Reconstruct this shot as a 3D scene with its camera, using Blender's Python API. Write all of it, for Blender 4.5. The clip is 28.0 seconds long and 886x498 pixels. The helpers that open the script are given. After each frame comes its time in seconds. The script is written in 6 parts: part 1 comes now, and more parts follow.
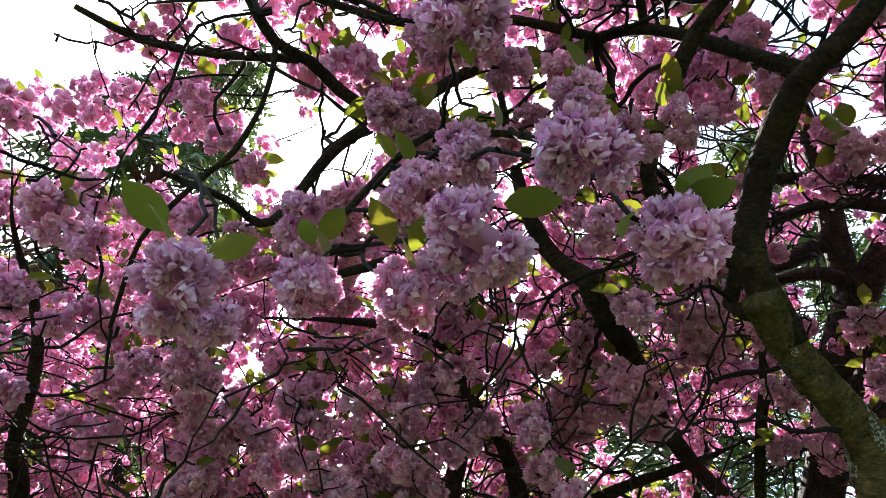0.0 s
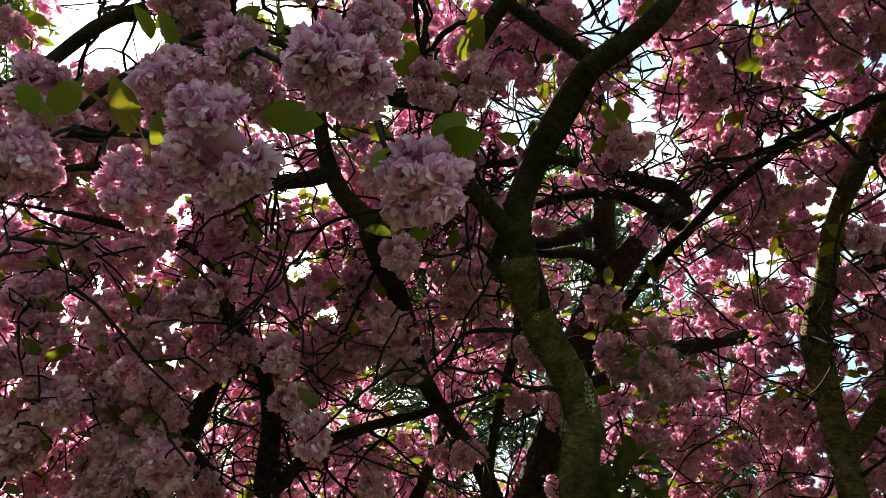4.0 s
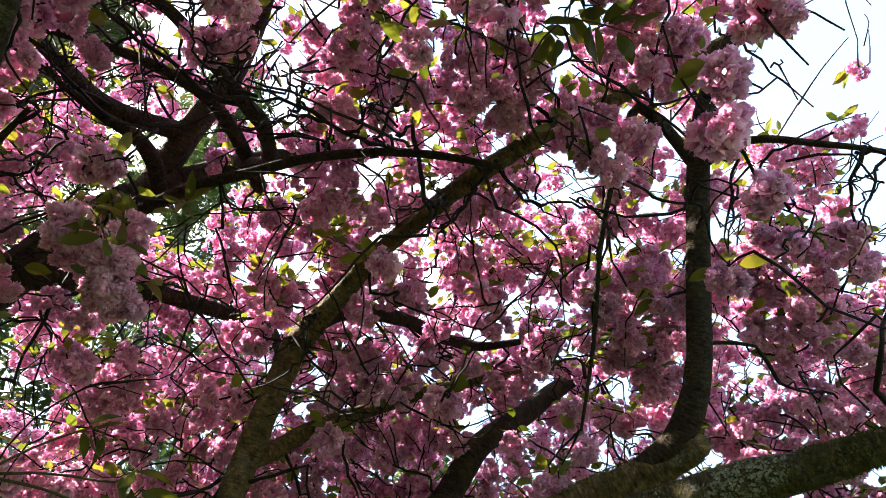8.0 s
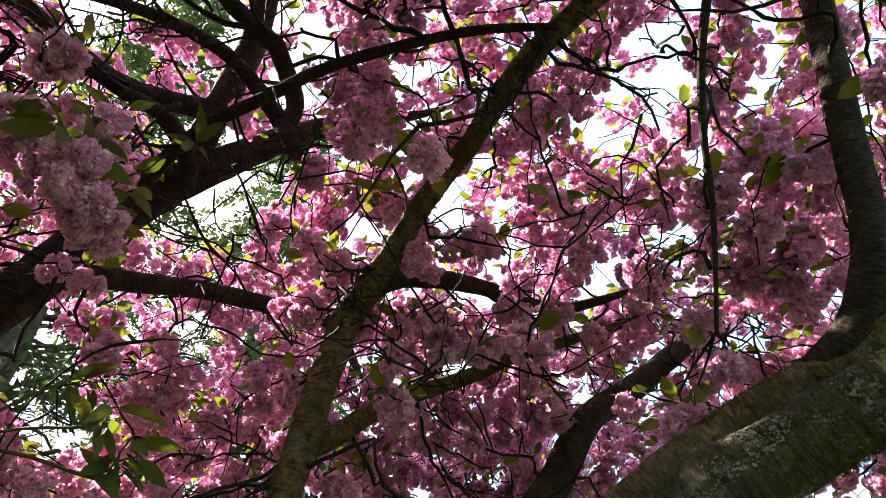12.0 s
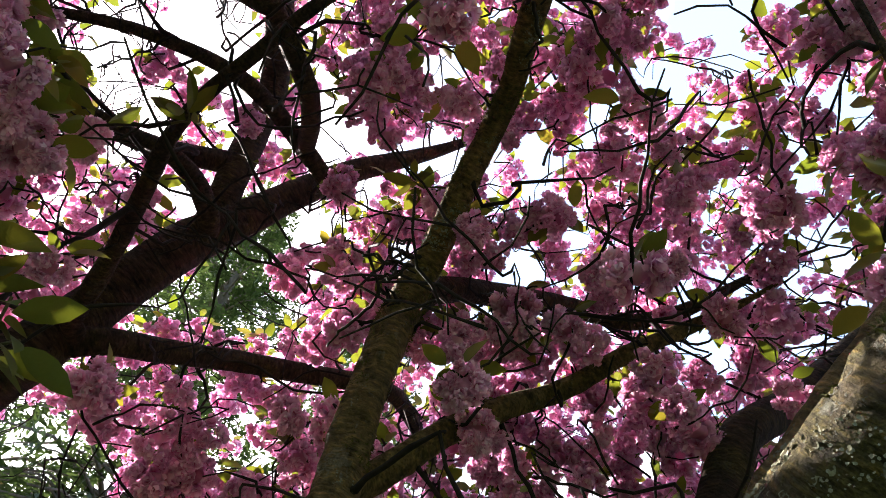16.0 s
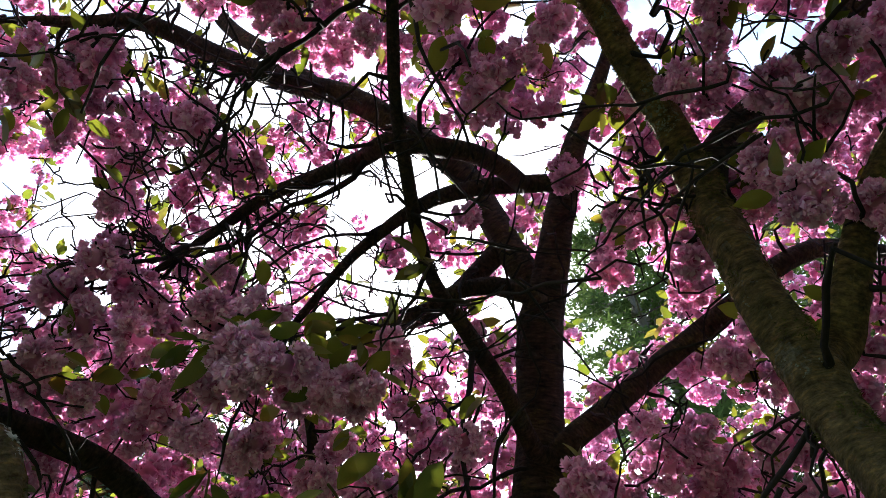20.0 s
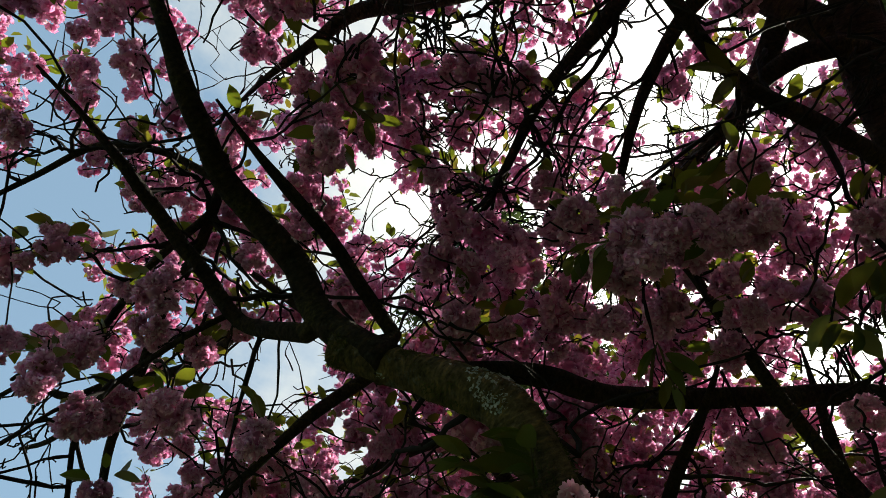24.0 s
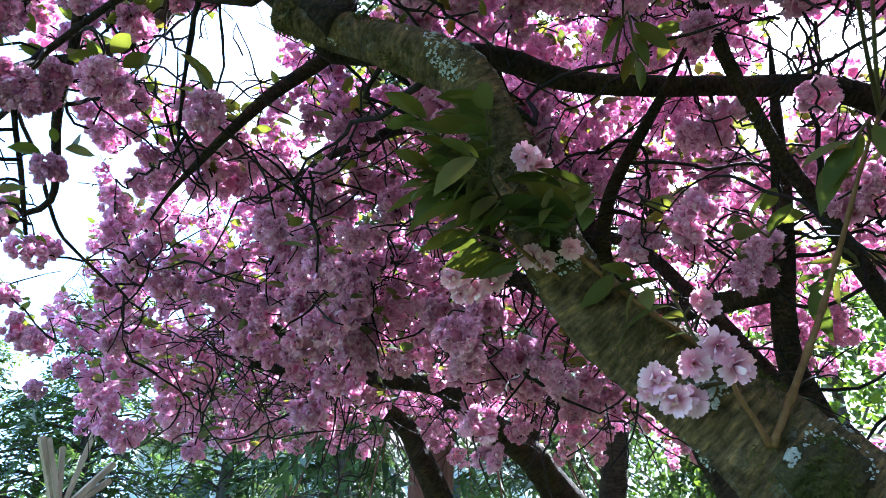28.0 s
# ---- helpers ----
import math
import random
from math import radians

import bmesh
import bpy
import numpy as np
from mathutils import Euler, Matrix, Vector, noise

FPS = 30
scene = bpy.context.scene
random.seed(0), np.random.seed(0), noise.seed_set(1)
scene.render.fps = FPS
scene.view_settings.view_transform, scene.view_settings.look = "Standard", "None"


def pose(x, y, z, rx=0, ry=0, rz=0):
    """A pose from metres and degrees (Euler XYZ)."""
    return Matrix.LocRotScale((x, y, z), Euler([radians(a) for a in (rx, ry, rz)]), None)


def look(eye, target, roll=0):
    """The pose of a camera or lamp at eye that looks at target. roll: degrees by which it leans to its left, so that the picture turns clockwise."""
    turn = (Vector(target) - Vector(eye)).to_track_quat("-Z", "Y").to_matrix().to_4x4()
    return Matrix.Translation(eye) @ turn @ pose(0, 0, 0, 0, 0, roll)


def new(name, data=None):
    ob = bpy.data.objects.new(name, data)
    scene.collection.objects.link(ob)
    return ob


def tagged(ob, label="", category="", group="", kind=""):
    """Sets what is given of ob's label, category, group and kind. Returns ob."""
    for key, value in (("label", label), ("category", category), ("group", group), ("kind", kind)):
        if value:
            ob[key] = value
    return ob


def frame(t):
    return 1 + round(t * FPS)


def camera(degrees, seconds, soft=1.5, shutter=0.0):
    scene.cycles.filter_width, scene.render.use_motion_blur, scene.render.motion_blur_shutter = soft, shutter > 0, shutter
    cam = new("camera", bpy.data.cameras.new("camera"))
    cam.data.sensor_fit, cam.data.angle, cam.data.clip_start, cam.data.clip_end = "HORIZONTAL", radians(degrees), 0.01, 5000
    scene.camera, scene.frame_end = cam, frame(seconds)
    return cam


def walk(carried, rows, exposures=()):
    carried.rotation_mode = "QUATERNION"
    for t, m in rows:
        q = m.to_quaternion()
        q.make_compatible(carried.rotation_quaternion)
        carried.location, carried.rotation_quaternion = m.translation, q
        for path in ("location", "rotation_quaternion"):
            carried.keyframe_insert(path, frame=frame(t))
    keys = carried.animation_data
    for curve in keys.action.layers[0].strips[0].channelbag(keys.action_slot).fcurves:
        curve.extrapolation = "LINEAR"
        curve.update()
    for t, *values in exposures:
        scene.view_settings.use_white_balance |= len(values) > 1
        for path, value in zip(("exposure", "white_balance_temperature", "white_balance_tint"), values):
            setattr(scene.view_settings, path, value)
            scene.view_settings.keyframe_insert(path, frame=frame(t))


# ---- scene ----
cam = camera(67.2, 28.0, soft=0.75)
PATH = [
    (0, (0.182, 0.199, 1.609), (0.133, 1.474, 3.149), 4.2),
    (0.5, (0.179, 0.193, 1.603), (0.1, 1.484, 3.129), 4.5),
    (1, (0.177, 0.193, 1.601), (0.077, 1.483, 3.126), 4.4),
    (1.5, (0.177, 0.207, 1.603), (0.129, 1.523, 3.108), 3.7),
    (2, (0.186, 0.21, 1.605), (0.117, 1.493, 3.137), 5.0),
    (2.5, (0.184, 0.205, 1.602), (0.139, 1.474, 3.147), 4.2),
    (3, (0.201, 0.202, 1.607), (0.201, 1.467, 3.155), 3.3),
    (3.5, (0.228, 0.204, 1.609), (0.402, 1.496, 3.126), 0.2),
    (4, (0.272, 0.22, 1.617), (0.798, 1.522, 3.041), -3.8),
    (4.5, (0.317, 0.217, 1.62), (1.187, 1.41, 2.969), -4.8),
    (6.5, (0.549, 0.312, 1.706), (1.894, 0.919, 3.056), -1.6),
    (7, (0.602, 0.334, 1.7), (1.977, 0.894, 3.04), -1.8),
    (7.5, (0.65, 0.345, 1.705), (2.026, 0.907, 3.043), -1.7),
    (8, (0.725, 0.36, 1.701), (2.076, 0.926, 3.063), -1.0),
    (8.5, (0.785, 0.355, 1.701), (2.112, 0.856, 3.112), -2.5),
    (9, (0.841, 0.359, 1.704), (2.196, 0.808, 3.105), -2.6),
    (9.5, (0.905, 0.413, 1.709), (2.316, 0.842, 3.06), -2.0),
    (10, (0.977, 0.498, 1.722), (2.383, 0.913, 3.082), -2.7),
    (10.5, (1.059, 0.566, 1.719), (2.471, 1.007, 3.064), -2.8),
    (11, (1.13, 0.583, 1.714), (2.493, 1.129, 3.071), -3.7),
    (11.5, (1.21, 0.587, 1.717), (2.456, 1.308, 3.105), -3.0),
    (12, (1.313, 0.588, 1.714), (2.454, 1.325, 3.182), -1.7),
    (12.5, (1.417, 0.638, 1.717), (2.523, 1.34, 3.228), -2.8),
    (14.5, (1.822, 0.838, 1.73), (2.671, 1.532, 3.403), -2.0),
    (15, (1.892, 0.919, 1.74), (2.662, 1.508, 3.489), -3.5),
    (15.5, (1.929, 0.975, 1.746), (2.686, 1.567, 3.5), -2.6),
    (16, (1.963, 1.043, 1.738), (2.638, 1.669, 3.513), -2.4),
    (16.5, (2.033, 1.075, 1.738), (2.622, 1.862, 3.48), -3.9),
    (17, (2.117, 1.106, 1.755), (2.572, 1.969, 3.501), -4.0),
    (17.5, (2.163, 1.113, 1.758), (2.451, 2.004, 3.525), -1.8),
    (18, (2.178, 1.123, 1.759), (2.318, 2.072, 3.514), -2.3),
    (18.5, (2.17, 1.102, 1.76), (2.217, 2.017, 3.538), -4.4),
    (19, (2.162, 1.068, 1.761), (2.119, 1.943, 3.559), -4.4),
    (19.5, (2.151, 1.048, 1.754), (2.018, 1.899, 3.559), -3.2),
    (20, (2.149, 1.043, 1.749), (1.913, 1.86, 3.559), -1.7),
    (20.5, (2.138, 1.034, 1.749), (1.818, 1.813, 3.563), -1.1),
    (22.5, (2.09, 0.917, 1.72), (1.474, 1.603, 3.495), 6.4),
    (23, (2.078, 0.873, 1.718), (1.38, 1.487, 3.489), 8.4),
    (23.5, (2.049, 0.829, 1.724), (1.21, 1.452, 3.43), 5.9),
    (24, (2.011, 0.857, 1.71), (0.997, 1.527, 3.298), 4.7),
    (24.5, (2.001, 0.859, 1.708), (0.856, 1.551, 3.195), 4.0),
    (25, (2.005, 0.859, 1.701), (0.753, 1.573, 3.088), 3.4),
    (25.5, (2.005, 0.867, 1.695), (0.687, 1.639, 2.986), 2.3),
    (26, (2.007, 0.879, 1.69), (0.67, 1.719, 2.918), 2.0),
    (26.5, (2.005, 0.88, 1.683), (0.695, 1.819, 2.867), 2.1),
    (27, (1.979, 0.881, 1.68), (0.591, 1.842, 2.752), 2.0),
    (27.5, (1.955, 0.894, 1.675), (0.544, 1.929, 2.642), 1.9),
    (28, (1.946, 0.922, 1.678), (0.587, 2.044, 2.624), 1.7),
]
EXPOSURES = [(0.0, 2.67, 6300, 14), (1.0, 1.5, 6700, 9), (2.0, 1.75, 6800, 8), (3.0, 1.47, 6900, 7), (4.0, 2.02, 7900, 2), (6.5, 2.69, 7100, 15), (12.5, 2.79, 6800, 14), (17.0, 2.66, 6500, 20), (20.5, 2.32, 6100, 12), (22.5, 0.97, 6600, 6), (23.5, 0.77, 6900, 3), (24.5, 1.62, 6800, 3), (25.5, 2.47, 6400, 4), (27.0, 2.75, 5700, 9), (28.0, 3.32, 5100, 12)]
walk(cam, [(t, look(eye, target, roll)) for t, eye, target, roll in PATH], EXPOSURES)
SKY_STRENGTH, SUN_STRENGTH = 0.06, 5.0
SPRAYS, LEAFY = 15200, 0.55

# ---- world, sun ----
SUN = Vector((-0.106, 0.681, 0.725)).normalized()
SUN_EL, SUN_AZ = math.asin(SUN.z), math.atan2(SUN.x, SUN.y)
world = bpy.data.worlds.new("world")
scene.world = world
world.use_nodes = True
wn, wl = world.node_tree.nodes, world.node_tree.links
wn.clear()
w_out = wn.new("ShaderNodeOutputWorld")
w_bg = wn.new("ShaderNodeBackground")
w_bg.inputs["Strength"].default_value = SKY_STRENGTH
w_sky = wn.new("ShaderNodeTexSky")
w_sky.sky_type = "NISHITA"
w_sky.sun_disc = False
w_sky.sun_elevation, w_sky.sun_rotation = SUN_EL, SUN_AZ
w_sky.dust_density, w_sky.ozone_density = 1.6, 1.2
w_tc = wn.new("ShaderNodeTexCoord")
w_map = wn.new("ShaderNodeMapping")
w_map.inputs["Scale"].default_value = (1.0, 1.0, 1.7)
w_map.inputs["Location"].default_value = (0.35, 0.2, 0.1)
w_noise = wn.new("ShaderNodeTexNoise")
w_noise.inputs["Scale"].default_value = 2.1
w_noise.inputs["Detail"].default_value = 7.0
w_noise.inputs["Roughness"].default_value = 0.58
w_ramp = wn.new("ShaderNodeValToRGB")
w_ramp.color_ramp.elements[0].position, w_ramp.color_ramp.elements[1].position = 0.50, 0.80
# cloud thickens towards the sun and thins to blue away from it
w_near = wn.new("ShaderNodeMath")
w_near.operation = "MULTIPLY_ADD"
w_near.inputs[1].default_value = 1.3
w_mix = wn.new("ShaderNodeMix")
w_mix.data_type = "RGBA"
# bright haze and cloud round the sun
w_dot = wn.new("ShaderNodeVectorMath")
w_dot.operation = "DOT_PRODUCT"
w_dot.inputs[1].default_value = SUN
w_pow = wn.new("ShaderNodeMath")
w_pow.operation = "POWER"
w_pow.inputs[1].default_value = 12.0
w_pos = wn.new("ShaderNodeMath")
w_pos.operation = "MAXIMUM"
w_pos.inputs[1].default_value = 0.0
w_mul = wn.new("ShaderNodeMath")
w_mul.operation = "MULTIPLY_ADD"
w_mul.inputs[1].default_value = 24.0
w_mul.inputs[2].default_value = 7.5
# the dazzling core round the sun
w_core = wn.new("ShaderNodeMath")
w_core.operation = "POWER"
w_core.inputs[1].default_value = 3500.0
w_add = wn.new("ShaderNodeMath")
w_add.operation = "MULTIPLY_ADD"
w_add.inputs[1].default_value = 500.0
w_cloud = wn.new("ShaderNodeCombineColor")
w_dot_shift = wn.new("ShaderNodeMath")
w_dot_shift.operation = "MULTIPLY_ADD"
w_dot_shift.inputs[1].default_value, w_dot_shift.inputs[2].default_value = 0.62, -0.50
wl.new(w_dot.outputs["Value"], w_dot_shift.inputs[0])
wl.new(w_tc.outputs["Generated"], w_map.inputs["Vector"])
wl.new(w_map.outputs["Vector"], w_noise.inputs["Vector"])
wl.new(w_noise.outputs["Fac"], w_near.inputs[0])
wl.new(w_dot_shift.outputs[0], w_near.inputs[2])
wl.new(w_near.outputs[0], w_ramp.inputs["Fac"])
wl.new(w_tc.outputs["Generated"], w_dot.inputs[0])
wl.new(w_dot.outputs["Value"], w_pos.inputs[0])
wl.new(w_pos.outputs[0], w_pow.inputs[0])
wl.new(w_pow.outputs[0], w_mul.inputs[0])
wl.new(w_pos.outputs[0], w_core.inputs[0])
wl.new(w_core.outputs[0], w_add.inputs[0])
wl.new(w_mul.outputs[0], w_add.inputs[2])
for chan in ("Red", "Green", "Blue"):
    wl.new(w_add.outputs[0], w_cloud.inputs[chan])
wl.new(w_ramp.outputs["Color"], w_mix.inputs["Factor"])
w_haze = wn.new("ShaderNodeMix")
w_haze.data_type = "RGBA"
w_haze.inputs["Factor"].default_value = 0.5
w_haze.inputs["B"].default_value = (3.6, 5.6, 8.0, 1.0)
wl.new(w_sky.outputs["Color"], w_haze.inputs["A"])
wl.new(w_haze.outputs["Result"], w_mix.inputs["A"])
wl.new(w_cloud.outputs["Color"], w_mix.inputs["B"])
wl.new(w_mix.outputs["Result"], w_bg.inputs["Color"])
wl.new(w_bg.outputs["Background"], w_out.inputs["Surface"])

sun_data = bpy.data.lights.new("sun", "SUN")
sun_data.energy, sun_data.angle, sun_data.color = SUN_STRENGTH, radians(0.53), (1.0, 0.95, 0.86)
sun_lamp = new("sun", sun_data)
sun_lamp.matrix_world = look(SUN * 50, (0, 0, 0))


# ---- materials ----
def material(name):
    m = bpy.data.materials.new(name)
    m.use_nodes = True
    n, l = m.node_tree.nodes, m.node_tree.links
    n.clear()
    out = n.new("ShaderNodeOutputMaterial")
    return m, n, l, out


def noise_node(n, l, scale, detail=4.0, rough=0.6, vec=None):
    t = n.new("ShaderNodeTexNoise")
    t.inputs["Scale"].default_value, t.inputs["Detail"].default_value, t.inputs["Roughness"].default_value = scale, detail, rough
    if vec is not None:
        l.new(vec, t.inputs["Vector"])
    return t


def ramp_node(n, l, source, stops):
    r = n.new("ShaderNodeValToRGB")
    e = r.color_ramp.elements
    while len(e) < len(stops):
        e.new(0.5)
    for k, (p, c) in enumerate(stops):
        e[k].position, e[k].color = p, (*c, 1.0)
    l.new(source, r.inputs["Fac"])
    return r


def mix_node(n, l, fac, a, b, blend="MIX"):
    x = n.new("ShaderNodeMix")
    x.data_type, x.blend_type = "RGBA", blend
    for sock, v in (("Factor", fac), ("A", a), ("B", b)):
        if isinstance(v, (float, int)):
            x.inputs[sock].default_value = v
        elif isinstance(v, tuple):
            x.inputs[sock].default_value = (*v, 1.0)
        else:
            l.new(v, x.inputs[sock])
    return x.outputs["Result"]


def thin_leaf(name, stops, back, patch_scale, light_through, rough=0.5, gloss=0.15, along=()):
    """Petals and leaves: thin, let light through, vary from one to the next and over the crown."""
    m, n, l, out = material(name)
    geo, info = n.new("ShaderNodeNewGeometry"), n.new("ShaderNodeObjectInfo")
    add = n.new("ShaderNodeMath")
    add.operation = "ADD"
    frac = n.new("ShaderNodeMath")
    frac.operation = "FRACT"
    l.new(geo.outputs["Random Per Island"], add.inputs[0])
    l.new(info.outputs["Random"], add.inputs[1])
    l.new(add.outputs[0], frac.inputs[0])
    own = ramp_node(n, l, frac.outputs[0], stops)
    own_colour = own.outputs["Color"]
    if along:
        # petals darken to crimson at the calyx throat and pale at the frilled edge;
        # light deepening through stacked petals is put into this colour too
        uv, split = n.new("ShaderNodeUVMap"), n.new("ShaderNodeSeparateXYZ")
        l.new(uv.outputs["UV"], split.inputs[0])
        own_colour = mix_node(n, l, 1.0, own_colour, ramp_node(n, l, split.outputs["X"], along).outputs["Color"], "MULTIPLY")
    patch = noise_node(n, l, patch_scale, 2.0, 0.5, geo.outputs["Position"])
    tone = ramp_node(n, l, patch.outputs["Fac"], [(0.36, (0.80, 0.72, 0.79)), (0.62, (1.0, 1.0, 1.0))])
    col = mix_node(n, l, 1.0, own_colour, tone.outputs["Color"], "MULTIPLY")
    fine = noise_node(n, l, 240.0, 3.0, 0.6, geo.outputs["Position"])
    grain = ramp_node(n, l, fine.outputs["Fac"], [(0.3, (0.92, 0.92, 0.92)), (0.7, (1.0, 1.0, 1.0))])
    col = mix_node(n, l, 1.0, col, grain.outputs["Color"], "MULTIPLY")
    dif, tra, glo = n.new("ShaderNodeBsdfDiffuse"), n.new("ShaderNodeBsdfTranslucent"), n.new("ShaderNodeBsdfGlossy")
    l.new(col, dif.inputs["Color"])
    l.new(mix_node(n, l, 1.0, col, back, "MULTIPLY"), tra.inputs["Color"])
    glo.inputs["Roughness"].default_value = rough
    mixed = n.new("ShaderNodeMixShader")
    mixed.inputs[0].default_value = light_through
    l.new(dif.outputs[0], mixed.inputs[1])
    l.new(tra.outputs[0], mixed.inputs[2])
    gl = n.new("ShaderNodeMixShader")
    fres = n.new("ShaderNodeFresnel")
    fres.inputs["IOR"].default_value = 1.35
    half = n.new("ShaderNodeMath")
    half.operation = "MULTIPLY"
    half.inputs[1].default_value = gloss
    l.new(fres.outputs[0], half.inputs[0])
    l.new(half.outputs[0], gl.inputs[0])
    l.new(mixed.outputs[0], gl.inputs[1])
    l.new(glo.outputs[0], gl.inputs[2])
    bump = n.new("ShaderNodeBump")
    bump.inputs["Strength"].default_value, bump.inputs["Distance"].default_value = 0.4, 0.002
    l.new(fine.outputs["Fac"], bump.inputs["Height"])
    l.new(bump.outputs["Normal"], dif.inputs["Normal"])
    l.new(gl.outputs[0], out.inputs["Surface"])
    return m


def bark(name, dark, light, lichen_amount, moss_amount, pale=1.0):
    m, n, l, out = material(name)
    geo = n.new("ShaderNodeNewGeometry")
    uv = n.new("ShaderNodeUVMap")
    rough_n = noise_node(n, l, 22.0, 8.0, 0.65, geo.outputs["Position"])
    base = ramp_node(n, l, rough_n.outputs["Fac"], [(0.28, dark), (0.5, tuple((a + b) / 2 for a, b in zip(dark, light))), (0.75, light)])
    # lenticels: short bands across the limb; groove shade and ridge highlights coloured in
    mp = n.new("ShaderNodeMapping")
    mp.inputs["Scale"].default_value = (11.0, 92.0, 1.0)
    l.new(uv.outputs["UV"], mp.inputs["Vector"])
    len_n = noise_node(n, l, 1.0, 5.0, 0.62, mp.outputs["Vector"])
    bands = ramp_node(n, l, len_n.outputs["Fac"], [(0.35, (0.22, 0.20, 0.18)), (0.45, (0.66, 0.63, 0.60)), (0.54, (1.0, 0.98, 0.95)), (0.66, (2.0, 1.65, 1.2))])
    col = base.outputs["Color"]
    moss_n = noise_node(n, l, 7.0, 6.0, 0.65, geo.outputs["Position"])
    moss = ramp_node(n, l, moss_n.outputs["Fac"], [(0.56 - 0.22 * moss_amount, (0, 0, 0)), (0.68 - 0.2 * moss_amount, (1, 1, 1))])
    mfac = n.new("ShaderNodeMath")
    mfac.operation = "MULTIPLY"
    mfac.inputs[1].default_value = 0.75 * min(1.0, 0.25 + moss_amount)
    l.new(moss.outputs["Color"], mfac.inputs[0])
    moss_g = noise_node(n, l, 160.0, 3.0, 0.7, geo.outputs["Position"])
    moss_c = ramp_node(n, l, moss_g.outputs["Fac"], [(0.32, (0.028, 0.026, 0.008)), (0.55, (0.080, 0.070, 0.020)), (0.75, (0.15, 0.135, 0.038))])
    col = mix_node(n, l, mfac.outputs[0], col, moss_c.outputs["Color"])
    col = mix_node(n, l, 0.72, col, bands.outputs["Color"], "MULTIPLY")
    # lichen: crusty rounded patches
    warp = noise_node(n, l, 35.0, 4.0, 0.6, geo.outputs["Position"])
    wadd = n.new("ShaderNodeVectorMath")
    wadd.operation = "MULTIPLY_ADD"
    wadd.inputs[1].default_value = (0.05, 0.05, 0.05)
    l.new(warp.outputs["Color"], wadd.inputs[0])
    l.new(geo.outputs["Position"], wadd.inputs[2])
    li_n = noise_node(n, l, 14.0, 7.0, 0.70, wadd.outputs[0])
    li = ramp_node(n, l, li_n.outputs["Fac"], [(0.635 - 0.14 * lichen_amount, (0, 0, 0)), (0.655 - 0.14 * lichen_amount, (1, 1, 1))])
    vor = n.new("ShaderNodeTexVoronoi")
    vor.inputs["Scale"].default_value = 26.0
    l.new(wadd.outputs[0], vor.inputs["Vector"])
    disc_r = ramp_node(n, l, vor.outputs["Distance"], [(0.33, (1, 1, 1)), (0.38, (0, 0, 0))])
    where = noise_node(n, l, 5.0, 3.0, 0.6, geo.outputs["Position"])
    where_r = ramp_node(n, l, where.outputs["Fac"], [(0.62 - 0.16 * lichen_amount, (0, 0, 0)), (0.66 - 0.16 * lichen_amount, (1, 1, 1))])
    rounded = mix_node(n, l, 1.0, disc_r.outputs["Color"], where_r.outputs["Color"], "MULTIPLY")
    crust = noise_node(n, l, 95.0, 4.0, 0.7, geo.outputs["Position"])
    li_c = ramp_node(n, l, crust.outputs["Fac"], [(0.36, (0.05 * pale, 0.052 * pale, 0.035 * pale)), (0.50, (0.21 * pale, 0.215 * pale, 0.165 * pale)), (0.66, (0.40 * pale, 0.40 * pale, 0.33 * pale))])
    lfac = n.new("ShaderNodeMath")
    lfac.operation = "MULTIPLY"
    lfac.inputs[1].default_value = min(1.0, lichen_amount * 1.4)
    l.new(mix_node(n, l, 1.0, li.outputs["Color"], rounded, "LIGHTEN"), lfac.inputs[0])
    col = mix_node(n, l, lfac.outputs[0], col, li_c.outputs["Color"])
    p = n.new("ShaderNodeBsdfPrincipled")
    p.inputs["Roughness"].default_value = 0.86
    p.inputs["Specular IOR Level"].default_value = 0.12
    l.new(col, p.inputs["Base Color"])
    hsum = n.new("ShaderNodeMath")
    hsum.operation = "ADD"
    lines = n.new("ShaderNodeMath")
    lines.operation = "MULTIPLY"
    lines.inputs[1].default_value = 0.9
    l.new(len_n.outputs["Fac"], lines.inputs[0])
    l.new(lines.outputs[0], hsum.inputs[0])
    l.new(rough_n.outputs["Fac"], hsum.inputs[1])
    hs2 = n.new("ShaderNodeMath")
    hs2.operation = "MULTIPLY_ADD"
    hs2.inputs[1].default_value = 0.9
    l.new(lfac.outputs[0], hs2.inputs[0])
    l.new(hsum.outputs[0], hs2.inputs[2])
    hs3 = n.new("ShaderNodeMath")
    hs3.operation = "MULTIPLY_ADD"
    hs3.inputs[1].default_value = 0.5
    l.new(crust.outputs["Fac"], hs3.inputs[0])
    l.new(hs2.outputs[0], hs3.inputs[2])
    bump = n.new("ShaderNodeBump")
    bump.inputs["Strength"].default_value, bump.inputs["Distance"].default_value = 1.0, 0.024
    l.new(hs3.outputs[0], bump.inputs["Height"])
    l.new(bump.outputs["Normal"], p.inputs["Normal"])
    l.new(p.outputs[0], out.inputs["Surface"])
    return m


